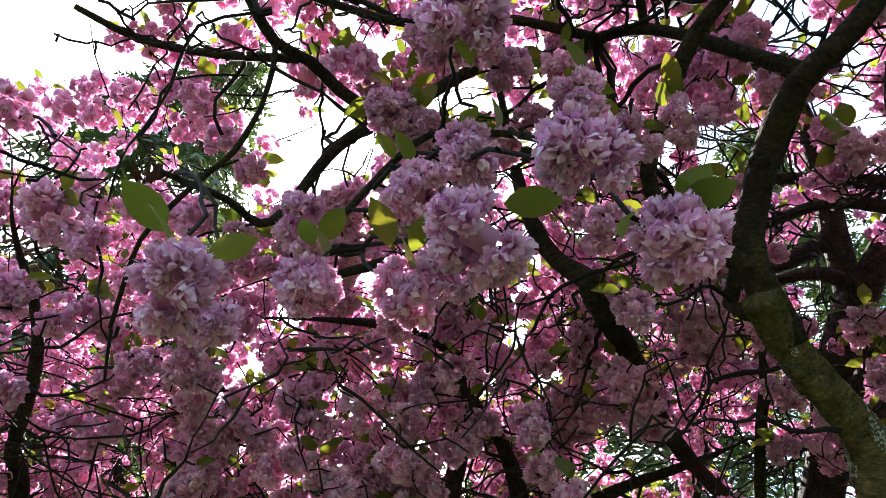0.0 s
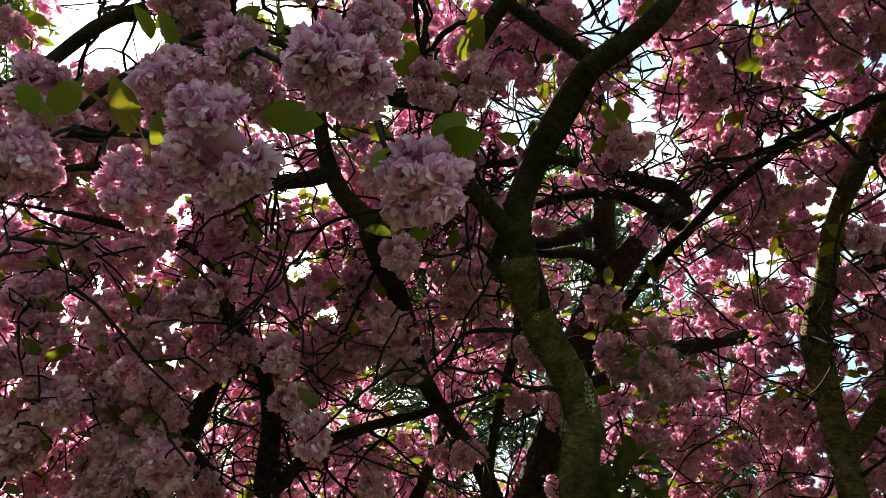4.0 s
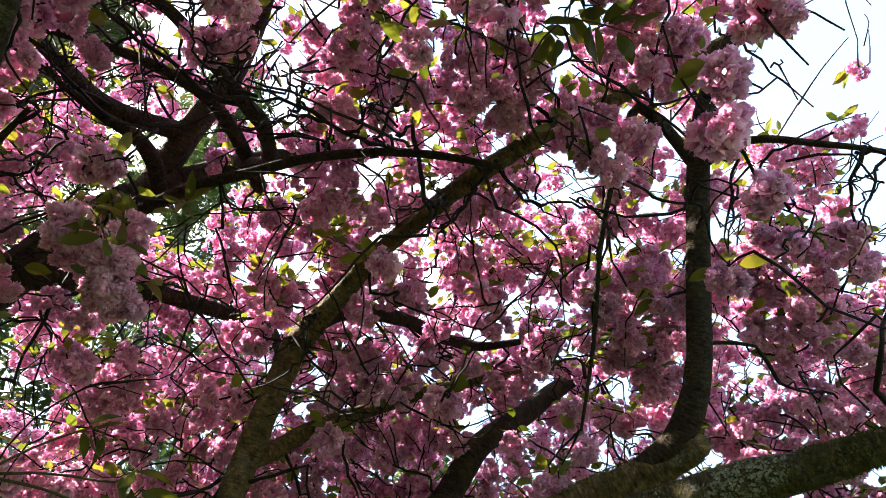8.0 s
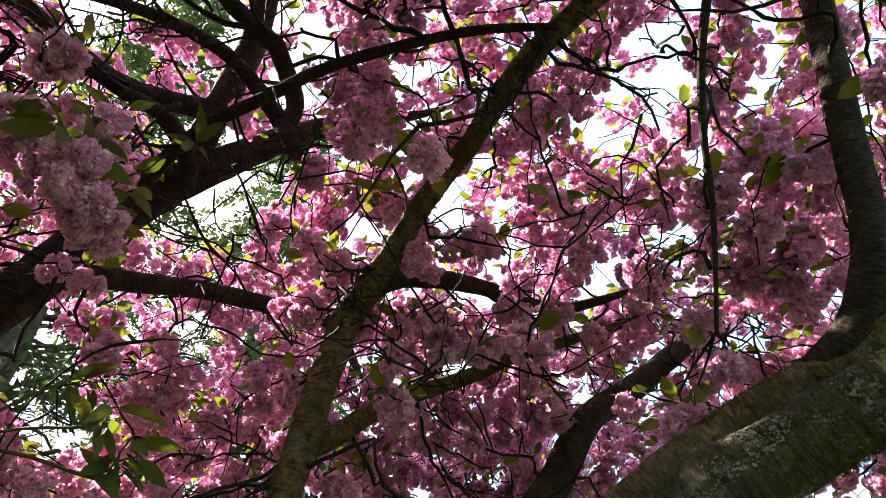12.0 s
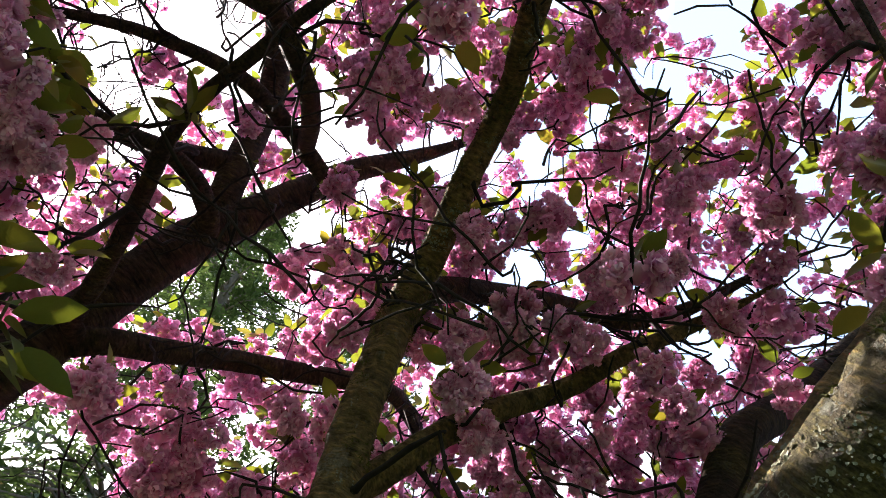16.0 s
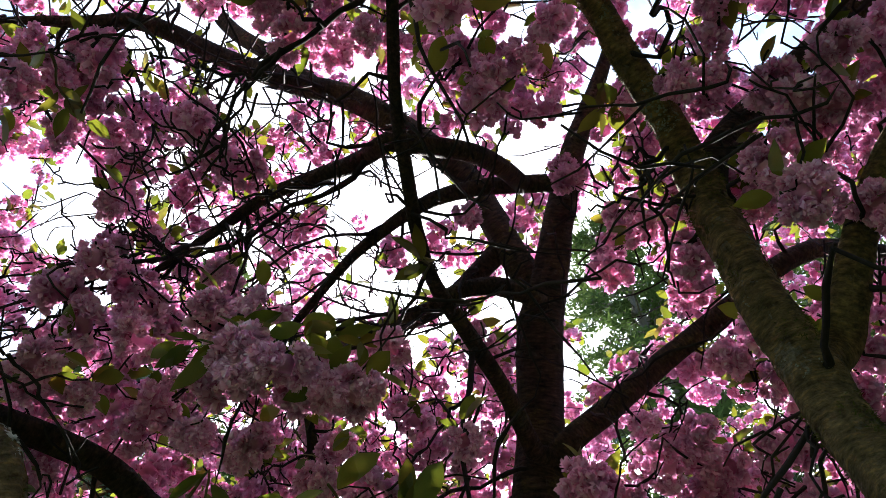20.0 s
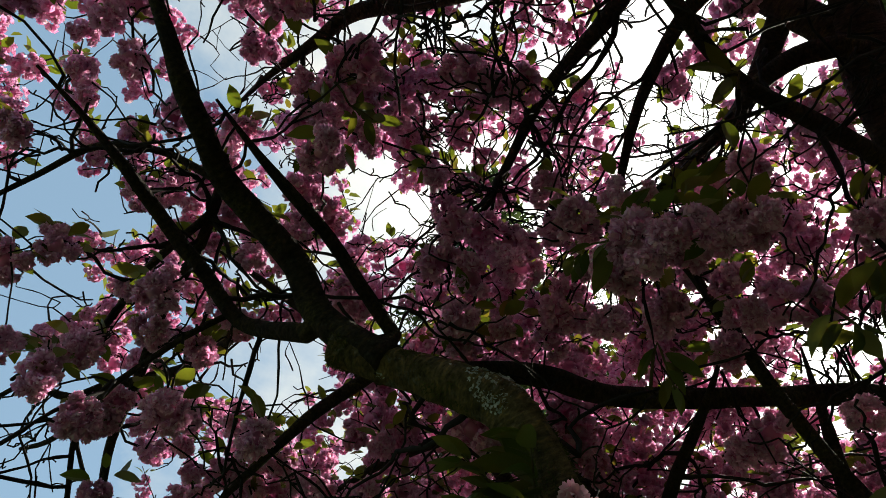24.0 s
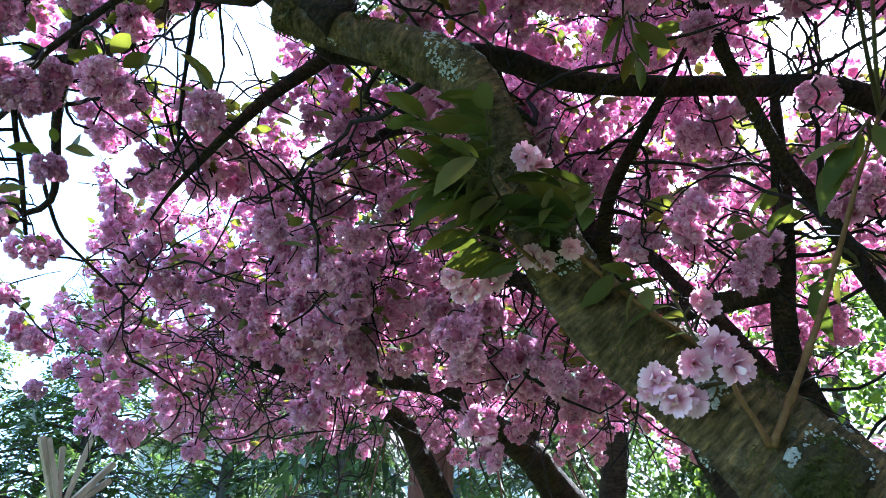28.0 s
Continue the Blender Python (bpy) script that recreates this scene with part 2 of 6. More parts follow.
def plain(name, a, b, scale, rough=0.8, bump_d=0.003, metal=0.0, stretch=(1, 1, 1)):
    """A matt surface with two scales of variation and fine relief."""
    m, n, l, out = material(name)
    tc = n.new("ShaderNodeTexCoord")
    mp = n.new("ShaderNodeMapping")
    mp.inputs["Scale"].default_value = stretch
    l.new(tc.outputs["Object"], mp.inputs["Vector"])
    big = noise_node(n, l, scale, 5.0, 0.6, mp.outputs["Vector"])
    small = noise_node(n, l, scale * 11, 4.0, 0.65, mp.outputs["Vector"])
    col = ramp_node(n, l, big.outputs["Fac"], [(0.3, a), (0.7, b)])
    g = ramp_node(n, l, small.outputs["Fac"], [(0.3, (0.75, 0.75, 0.75)), (0.7, (1.0, 1.0, 1.0))])
    c = mix_node(n, l, 1.0, col.outputs["Color"], g.outputs["Color"], "MULTIPLY")
    p = n.new("ShaderNodeBsdfPrincipled")
    p.inputs["Roughness"].default_value, p.inputs["Metallic"].default_value = rough, metal
    p.inputs["Specular IOR Level"].default_value = 0.5 if rough < 0.7 else 0.15
    l.new(c, p.inputs["Base Color"])
    bump = n.new("ShaderNodeBump")
    bump.inputs["Strength"].default_value, bump.inputs["Distance"].default_value = 0.6, bump_d
    l.new(small.outputs["Fac"], bump.inputs["Height"])
    l.new(bump.outputs["Normal"], p.inputs["Normal"])
    l.new(p.outputs[0], out.inputs["Surface"])
    return m


THROAT = [(0.0, (0.58, 0.20, 0.30)), (0.35, (0.90, 0.68, 0.76)), (0.75, (1.0, 0.94, 0.96)), (1.0, (1.0, 1.0, 1.0))]
PETAL = thin_leaf("petal", [(0.0, (0.78, 0.42, 0.57)), (0.25, (0.91, 0.66, 0.77)), (0.6, (0.96, 0.79, 0.84)), (1.0, (0.99, 0.91, 0.91))], (1.0, 0.61, 0.92), 7.0, 0.54, 0.55, 0.12, THROAT)
PALE_PETAL = thin_leaf("pale_petal", [(0.0, (0.88, 0.58, 0.67)), (0.5, (0.92, 0.70, 0.74)), (1.0, (0.95, 0.80, 0.80))], (1.0, 0.7, 0.85), 1.3, 0.30, 0.55, 0.15, THROAT)
LEAF = thin_leaf("leaf_green", [(0.0, (0.075, 0.098, 0.026)), (0.4, (0.105, 0.125, 0.032)), (0.8, (0.13, 0.135, 0.036)), (1.0, (0.15, 0.118, 0.04))], (1.75, 1.85, 0.55), 2.0, 0.40, 0.5, 0.12)
LIMB_LEAF = thin_leaf("old_limb_leaf", [(0.0, (0.060, 0.078, 0.020)), (0.5, (0.085, 0.100, 0.026)), (1.0, (0.12, 0.115, 0.032))], (1.6, 1.6, 0.5), 9.0, 0.32, 0.5, 0.06)
STALK = plain("green_stalk", (0.060, 0.066, 0.020), (0.095, 0.060, 0.026), 20.0, 0.7)
# near-black: the dimness of backlit limbs is put into this bark's colour
BARK = bark("backlit_cherry_bark", (0.009, 0.007, 0.0055), (0.060, 0.042, 0.028), 0.16, 0.32, 0.3)
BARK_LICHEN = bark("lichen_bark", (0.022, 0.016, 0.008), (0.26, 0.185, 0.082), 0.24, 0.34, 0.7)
BARK_CRUST = bark("lichen_crust_bark", (0.018, 0.014, 0.008), (0.095, 0.073, 0.042), 0.45, 0.85, 0.62)
# twig colour also carries the black of silhouettes against the bright sky
TWIG = plain("backlit_twig_bark", (0.008, 0.006, 0.005), (0.026, 0.019, 0.016), 14.0, 0.85)
SHOOT = plain("young_shoot", (0.11, 0.056, 0.018), (0.24, 0.135, 0.048), 45.0, 0.75)
PALE_LICHEN = plain("pale_lichen", (0.24, 0.245, 0.19), (0.52, 0.52, 0.44), 60.0, 0.9, 0.002)
LICHEN = plain("leafy_lichen", (0.11, 0.115, 0.07), (0.27, 0.275, 0.19), 60.0, 0.9, 0.002)
MOSS = plain("moss", (0.045, 0.050, 0.010), (0.12, 0.115, 0.026), 40.0, 0.95, 0.002)


# ---- mesh helpers ----
def mesh_of(name, verts, faces, mat, smooth=True, uvs=None):
    """One mesh from arrays; faces all have the same number of corners."""
    verts, faces = np.asarray(verts, np.float32), np.asarray(faces, np.int32)
    me = bpy.data.meshes.new(name)
    k = faces.shape[1]
    me.vertices.add(len(verts))
    me.vertices.foreach_set("co", verts.ravel())
    me.loops.add(faces.size)
    me.loops.foreach_set("vertex_index", faces.ravel())
    me.polygons.add(len(faces))
    me.polygons.foreach_set("loop_start", np.arange(0, faces.size, k, dtype=np.int32))
    me.polygons.foreach_set("use_smooth", np.full(len(faces), smooth))
    if uvs is not None:
        layer = me.uv_layers.new(name="UVMap")
        layer.data.foreach_set("uv", np.asarray(uvs, np.float32).ravel())
    me.update(calc_edges=True)
    me.validate()
    me.materials.append(mat)
    return me


def piece(name, me, parent=None, label="", kind=""):
    ob = new(name, me)
    if parent is not None:
        ob.parent = parent
    return tagged(ob, label=label, kind=kind)


def part(name, bm, mat, parent, label=""):
    me = bpy.data.meshes.new(name)
    bm.to_mesh(me)
    bm.free()
    me.materials.append(mat)
    return piece(name, me, parent, label)


def spline(points, step):
    """Catmull-Rom through rows of x, y, z, radius, with a row every step metres."""
    p = np.asarray(points, float)
    q = np.vstack([2 * p[0] - p[1], p, 2 * p[-1] - p[-2]])
    rows = []
    for k in range(1, len(q) - 2):
        a, b, c, d = q[k - 1:k + 3]
        n = max(2, int(np.linalg.norm(c[:3] - b[:3]) / step))
        for s in np.arange(n) / n:
            rows.append(0.5 * ((2 * b) + (c - a) * s + (2 * a - 5 * b + 4 * c - d) * s * s + (3 * b - a - 3 * c + d) * s ** 3))
    rows.append(q[-2])
    rows = np.array(rows)
    rows[:, 3] = np.maximum(rows[:, 3], 0.002)
    return rows


def tube(rows, sides, rough=0.0, seed=0):
    """Verts, quads and uvs of a limb along rows of x, y, z, radius, with knobbly sides and a closed tip."""
    rng = np.random.default_rng(seed)
    c, r = rows[:, :3], rows[:, 3]
    tan = np.gradient(c, axis=0)
    tan /= np.linalg.norm(tan, axis=1)[:, None] + 1e-9
    ref = np.array([0.31, 0.17, 0.93]) if abs(tan[0][2]) < 0.9 else np.array([0.9, 0.3, 0.1])
    us = []
    u = np.cross(tan[0], ref)
    for t in tan:
        u = u - t * (u @ t)
        u = u / (np.linalg.norm(u) + 1e-9)
        us.append(u)
    us = np.array(us)
    vs = np.cross(tan, us)
    ang = np.arange(sides) * 2 * np.pi / sides
    wob = np.ones((len(rows), sides))
    if rough:
        along = np.concatenate([[0], np.cumsum(np.linalg.norm(np.diff(c, axis=0), axis=1))])
        for f, amp in ((3.0, 1.0), (9.0, 0.6), (24.0, 0.35)):
            ph = rng.uniform(0, 6.28, 4)
            wob += rough * amp * (np.sin(along[:, None] * f * 2.1 + ph[0] + 2 * np.sin(ang + ph[1])) * np.sin(ang * 2 + ph[2] + along[:, None] * f * 0.7) + 0.5 * np.sin(ang * 3 + ph[3] + along[:, None] * f))
        wob += rough * 0.35 * rng.standard_normal(wob.shape)
    ring = c[:, None] + (us[:, None] * np.cos(ang)[None, :, None] + vs[:, None] * np.sin(ang)[None, :, None]) * (r[:, None] * wob)[..., None]
    verts = ring.reshape(-1, 3)
    n = len(rows)
    i, j = np.meshgrid(np.arange(n - 1), np.arange(sides), indexing="ij")
    j2 = (j + 1) % sides
    quads = np.stack([i * sides + j, i * sides + j2, (i + 1) * sides + j2, (i + 1) * sides + j], -1).reshape(-1, 4)
    along = np.concatenate([[0], np.cumsum(np.linalg.norm(np.diff(c, axis=0), axis=1))])
    uu = np.stack([j / sides, (j + 1) / sides, (j + 1) / sides, j / sides], -1)
    vv = np.stack([along[i], along[i], along[i + 1], along[i + 1]], -1)
    uvs = np.stack([uu, vv], -1).reshape(-1, 2)
    # the closed ends
    caps, cap_uv, extra = [], [], []
    for row, flip in ((0, True), (n - 1, False)):
        tip = len(verts) + len(extra)
        extra.append(c[row] + tan[row] * (r[row] * (0.35 if not flip else -0.2)))
        for a in range(0, sides, 2):
            ids = [row * sides + a, row * sides + (a + 1) % sides, row * sides + (a + 2) % sides, tip]
            caps.append(ids[::-1] if flip else ids)
            cap_uv += [(a / sides, along[row])] * 4
    verts = np.vstack([verts, extra])
    return verts, np.vstack([quads, caps]), np.vstack([uvs, cap_uv])


# ---- flowers and leaves ----
# petals a whorl, from the outside in, with the angles off the flower's axis at which a petal bulges and ends
WHORLS = {
    "hero": ((11, 102, 92), (11, 80, 66), (9, 56, 42), (7, 34, 22), (4, 14, 6)),
    "fine": ((8, 98, 86), (8, 68, 52), (6, 40, 24), (3, 14, 6)),
    "middle": ((6, 96, 74), (5, 52, 26), (2, 16, 4)),
    "coarse": ((5, 94, 66), (4, 44, 14)),
}
WHORLS["open"] = ((7, 92, 88), (7, 74, 66), (6, 54, 46), (4, 30, 20))
FLOWER_R = {"hero": 0.0225, "fine": 0.0225, "middle": 0.0235, "coarse": 0.026}


def petal_shape(rng, size, bulge, end, width, level):
    """One cupped petal in the x, z plane, z along the flower's axis, with its tone along it; quads."""
    b, e = radians(bulge + rng.uniform(-13, 13)), radians(end + rng.uniform(-16, 16))
    reach = size * rng.uniform(0.86, 1.12)
    mid = np.array([math.sin(b), 0, math.cos(b)]) * reach * 0.86
    tip = np.array([math.sin(e), 0, math.cos(e)]) * reach * rng.uniform(0.98, 1.16)
    root = np.array([math.sin(b) * 0.12, 0, -0.1]) * size
    w, tw = width * size * rng.uniform(0.85, 1.15), rng.uniform(-0.22, 0.22) * size
    side = np.array([0, 1, 0])
    left, right = mid - side * w * 0.5 + np.array([0, 0, tw]), mid + side * w * 0.5 - np.array([0, 0, tw])
    if level == "open":
        v, f, t = [], [], []
        for q, (u, wide) in enumerate(((0.0, 0.22), (0.35, 0.72), (0.68, 1.0), (0.9, 0.9), (1.0, 0.5))):
            ang = b + (e - b) * u
            c = root + (np.array([math.sin(ang), 0, math.cos(ang)]) * reach - root) * u
            lift = 0.10 * size * math.sin(3.1 * u)
            fray = rng.uniform(-0.05, 0.05, 2) * size * (u > 0.8)
            v += [c - side * w * 0.5 * wide + np.array([fray[0], 0, lift]), c - np.array([0.10 * size * (u == 1.0), 0, 0]), c + side * w * 0.5 * wide + np.array([fray[1], 0, lift])]
            t += [u, u * 0.94, u]
            if q:
                n = 3 * q
                f += [(n - 3, n, n + 1, n - 2), (n - 2, n + 1, n + 2, n - 1)]
        return np.array(v), np.array(f), np.array(t)
    if level in ("middle", "coarse"):
        return np.array([root, left, tip, right]), np.array([(0, 1, 2, 3)]), np.array([0.0, 0.68, 1.0, 0.68])
    n1, n2 = rng.uniform(-0.2, 0.18, 2) * size
    out = tip / np.linalg.norm(tip)
    v = [root - side * w * 0.12, root + side * w * 0.12, left, right, tip - side * w * 0.3 + out * n1, tip + side * w * 0.3 + out * n2]
    return np.array(v), np.array([(0, 2, 3, 1), (2, 4, 5, 3)]), np.array([0, 0, 0.62, 0.62, 1.0, 1.0])


def basis(normal, spin):
    z = np.asarray(normal, float)
    z = z / np.linalg.norm(z)
    a = np.cross(z, (0.2, 0.9, 0.1) if abs(z[1]) < 0.8 else (1, 0, 0))
    a /= np.linalg.norm(a)
    b = np.cross(z, a)
    return np.stack([a * math.cos(spin) + b * math.sin(spin), -a * math.sin(spin) + b * math.cos(spin), z], 1)


def flower_shape(rng, size, level):
    """A double flower: whorls of cupped petals that close to a ruffled ball."""
    vs, fs, ts, n = [], [], [], 0
    for w, (cnt, bulge, end) in enumerate(WHORLS[level]):
        girth = max(0.35, math.sin(radians(min(bulge, 90))))
        for k in range(cnt):
            a = 2 * math.pi * (k + 0.5 * w) / cnt + rng.uniform(-0.22, 0.22)
            v, f, t = petal_shape(rng, size, bulge, end, girth * ({"open": 3.9, "hero": 5.9, "fine": 5.9}.get(level, 6.7)) / cnt, level)
            rot = np.array([[math.cos(a), -math.sin(a), 0], [math.sin(a), math.cos(a), 0], [0, 0, 1]])
            vs.append(v @ rot.T)
            fs.append(f + n)
            ts.append(t)
            n += len(v)
    return np.vstack(vs), np.vstack(fs), np.concatenate(ts)


def cluster_shape(seed, radius, flowers, level):
    """A hanging pompon of double flowers that face outwards, lobed and uneven."""
    rng = np.random.default_rng(seed)
    stretch = np.array([rng.uniform(0.85, 1.2), rng.uniform(0.8, 1.1), rng.uniform(0.75, 1.0)])
    lobes = rng.normal(0, 1, (3, 3))
    lobes /= np.linalg.norm(lobes, axis=1)[:, None]
    vs, fs, ts, n = [], [], [], 0
    for k in range(flowers):
        z = 1 - 2 * (k + 0.5) / flowers
        a = k * 2.39996 + rng.uniform(-0.4, 0.4)
        d = np.array([math.sqrt(1 - z * z) * math.cos(a), math.sqrt(1 - z * z) * math.sin(a), z]) + rng.normal(0, 0.17, 3)
        d /= np.linalg.norm(d)
        v, f, t = flower_shape(rng, FLOWER_R[level] * rng.uniform(0.82, 1.15), level)
        centre = (d * rng.uniform(0.6, 0.9) + lobes[int((lobes @ d).argmax())] * 0.36) * radius * stretch
        vs.append(v @ basis(d + rng.normal(0, 0.25, 3), rng.uniform(0, 6.28)).T + centre)
        fs.append(f + n)
        ts.append(t)
        n += len(v)
    # an unseen cube added inside the pompon to block light and shade it as solid
    core = np.array([(x, y, z) for x in (-1, 1) for y in (-1, 1) for z in (-1, 1)]) * stretch * radius * 0.34
    vs.append(core)
    fs.append(np.array([(0, 1, 3, 2), (4, 6, 7, 5), (0, 4, 5, 1), (2, 3, 7, 6), (0, 2, 6, 4), (1, 5, 7, 3)]) + n)
    ts.append(np.full(8, 0.3))
    return np.vstack(vs), np.vstack(fs), np.concatenate(ts)


def petal_mesh(name, shape, mat):
    v, f, t = shape
    return mesh_of(name, v, f, mat, True, np.stack([t[f], np.full(f.shape, 0.5)], -1).reshape(-1, 2))


def leaf_shape(seed, length, fine=True, wide=1.0):
    """A pointed oval leaf with a folded midrib, along x, drooping at the tip."""
    rng = np.random.default_rng(seed)
    xs = (0.0, 0.1, 0.28, 0.5, 0.72, 0.88, 1.0) if fine else (0.0, 0.25, 0.7, 1.0)
    ws = (0.02, 0.26, 0.50, 0.56, 0.46, 0.21, 0.01) if fine else (0.05, 0.55, 0.48, 0.02)
    droop, fold, curl = rng.uniform(0.1, 0.5), rng.uniform(0.1, 0.3), rng.uniform(-0.15, 0.15)
    v = []
    for x, w in zip(xs, ws):
        w *= wide
        z = -droop * x * x * length
        y = curl * x * x * length
        v += [(x * length, y - w * length * 0.5, z + fold * w * length * 0.5), (x * length, y, z), (x * length, y + w * length * 0.5, z + fold * w * length * 0.5)]
    f = []
    for a in range(len(xs) - 1):
        f += [(3 * a, 3 * a + 3, 3 * a + 4, 3 * a + 1), (3 * a + 1, 3 * a + 4, 3 * a + 5, 3 * a + 2)]
    return np.array(v), np.array(f)


def many(shapes, picks, mats, places):
    """Copies of small shapes joined: for each row a shape's number, a 3 x 3 turn and a place; tones along too, where given."""
    vs, fs, ts, n = [], [], [], 0
    picks = np.asarray(picks)
    for s, (v, f, *tone) in enumerate(shapes):
        w = np.nonzero(picks == s)[0]
        if not len(w):
            continue
        vv = np.einsum("nij,kj->nki", mats[w], v) + places[w][:, None]
        ff = f[None] + (np.arange(len(w)) * len(v))[:, None, None] + n
        vs.append(vv.reshape(-1, 3))
        fs.append(ff.reshape(-1, f.shape[1]))
        ts += [np.tile(t, len(w)) for t in tone]
        n += len(w) * len(v)
    return (np.vstack(vs), np.vstack(fs), *([np.concatenate(ts)] if ts else []))


# ---- ground ----
# unseen and assumed grassy; colour lifted to bounce light up into the crowns
GRASS_GROUND = plain("lawn_soil", (0.07, 0.10, 0.03), (0.12, 0.15, 0.055), 0.9, 0.95, 0.02)
bm = bmesh.new()
bmesh.ops.create_grid(bm, x_segments=80, y_segments=80, size=1.0)
for v in bm.verts:
    k = max(abs(v.co.x), abs(v.co.y))
    s = 12 * k + 1990 * k ** 6
    v.co = Vector((v.co.x / k * s if k else 0, v.co.y / k * s if k else 0, 0))
    if s < 60:
        v.co.z = 0.03 * noise.noise(v.co * 0.6)
me = bpy.data.meshes.new("ground")
bm.to_mesh(me)
bm.free()
me.materials.append(GRASS_GROUND)
tagged(new("ground", me), label="unseen ground under the cherry trees, assumed green lawn", category="lawn", kind="structure")


# ---- cherry trees: trunks and limbs ----
def cherry(x, y, label):
    ob = new("cherry_tree")
    ob.location = (x, y, 0)
    tagged(ob, label=label, category="tree", group="flowering cherry trees")
    return ob


ONE = cherry(2.05, 2.32, "old cherry tree with lichen-crusted forked limbs, pink double blossom")
TWO = cherry(1.45, 3.5, "cherry tree with backlit near-black limbs, full of pink double blossom")
THREE = cherry(-1.0, 5.7, "cherry tree with low sunlit pink crown on leaning trunk")
FOUR = cherry(3.15, 1.75, "cherry tree with thick backlit dark limbs and dense blossom")
FIVE = cherry(1.3, 3.0, "shaded cherry tree with slender limbs and pink blossom")
SIX = cherry(-1.7, 4.35, "slanting mossy cherry trunk with few blossoms")
SEVEN = cherry(-2.0, 6.2, "slim upright cherry tree against the light")
EIGHT = cherry(2.72, 1.78, "many-stemmed cherry tree with grey lichen and moss on its bark")
TREES = [ONE, TWO, THREE, FOUR, FIVE, SIX, SEVEN, EIGHT]
NODES, OWNERS, RADII = [], [], []
BOUGHS = []


def limb(tree, name, mat, points):
    rows = spline(points, 0.04 if mat is BARK else 0.022)
    if name == "limb" and 0.011 < rows[-1, 3] < 0.042:
        # the limb thins out into its last branches
        end, way = rows[-1], rows[-1, :3] - rows[-5, :3]
        way = way / np.linalg.norm(way)
        k = len(BOUGHS)
        bend = np.array([math.sin(k * 1.7), math.cos(k * 2.3), 0.25])
        n = 10 * end[3] + 0.15
        tail = [[*(end[:3] + way * n * s + bend * n * 0.12 * s * s), max(0.004, end[3] * (1 - 0.85 * s))] for s in (0.33, 0.66, 1.0)]
        rows = np.vstack([rows[:-1], spline([list(end)] + tail, 0.05)])
    BOUGHS.append((tree, name, mat, rows))


limb(ONE, "trunk", BARK_LICHEN, [(2.05, 2.34, -0.15, 0.25), (2.04, 2.33, 0.15, 0.195), (2.03, 2.32, 0.6, 0.17), (2.0, 2.31, 1.0, 0.165), (1.98, 2.30, 1.35, 0.155)])
limb(EIGHT, "trunk", BARK_LICHEN, [(2.72, 1.8, -0.15, 0.28), (2.72, 1.79, 0.2, 0.21), (2.73, 1.78, 0.8, 0.19), (2.72, 1.78, 1.4, 0.18)])
limb(TWO, "trunk", BARK, [(1.43, 3.52, -0.15, 0.24), (1.45, 3.5, 0.2, 0.18), (1.48, 3.46, 0.9, 0.16), (1.52, 3.42, 1.5, 0.15), (1.55, 3.4, 1.95, 0.135)])
limb(TWO, "limb", BARK, [(1.50, 3.44, 1.3, 0.13), (1.25, 3.40, 1.8, 0.11), (1.05, 3.34, 2.2, 0.092)])
limb(THREE, "trunk", BARK, [(-0.95, 5.75, -0.15, 0.26), (-1.0, 5.68, 0.3, 0.2), (-1.05, 5.55, 1.2, 0.175), (-1.17, 5.32, 1.94, 0.162)])
limb(FOUR, "trunk", BARK, [(3.12, 1.8, -0.15, 0.2), (3.15, 1.75, 0.3, 0.14), (3.18, 1.68, 1.6, 0.1), (3.29, 1.57, 2.69, 0.072)])
limb(FIVE, "trunk", BARK, [(1.3, 3.0, -0.15, 0.16), (1.28, 3.0, 0.3, 0.11), (1.1, 3.02, 1.4, 0.085), (0.8, 3.05, 2.2, 0.075), (0.59, 3.06, 2.53, 0.07)])
limb(SIX, "trunk", BARK_LICHEN, [(-1.66, 4.5, -0.15, 0.22), (-1.68, 4.42, 0.5, 0.15), (-1.72, 4.25, 1.5, 0.13), (-1.74, 4.12, 2.13, 0.12)])
limb(SEVEN, "trunk", BARK, [(-2.0, 6.2, -0.15, 0.2), (-2.0, 6.2, 0.6, 0.14), (-1.99, 6.2, 2.13, 0.124)])
limb(ONE, "limb", BARK_LICHEN, [(1.98, 2.30, 1.30, 0.150), (1.72, 2.20, 1.62, 0.125), (1.50, 2.11, 1.84, 0.105), (1.35, 2.00, 2.03, 0.084), (1.26, 1.89, 2.15, 0.070), (1.23, 1.82, 2.23, 0.063), (1.22, 1.75, 2.32, 0.059), (1.21, 1.67, 2.48, 0.052), (1.20, 1.59, 2.60, 0.050), (1.14, 1.53, 2.66, 0.049), (1.03, 1.44, 2.74, 0.045), (0.91, 1.30, 2.81, 0.043)])
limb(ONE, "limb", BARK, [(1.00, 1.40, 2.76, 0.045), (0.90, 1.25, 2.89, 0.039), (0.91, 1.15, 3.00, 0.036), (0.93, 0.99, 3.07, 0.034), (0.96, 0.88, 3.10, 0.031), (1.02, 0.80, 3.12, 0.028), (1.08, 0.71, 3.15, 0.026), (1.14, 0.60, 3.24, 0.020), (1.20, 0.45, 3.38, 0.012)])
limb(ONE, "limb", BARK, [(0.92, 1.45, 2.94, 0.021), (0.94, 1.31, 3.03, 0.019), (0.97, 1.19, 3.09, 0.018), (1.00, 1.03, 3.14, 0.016)])
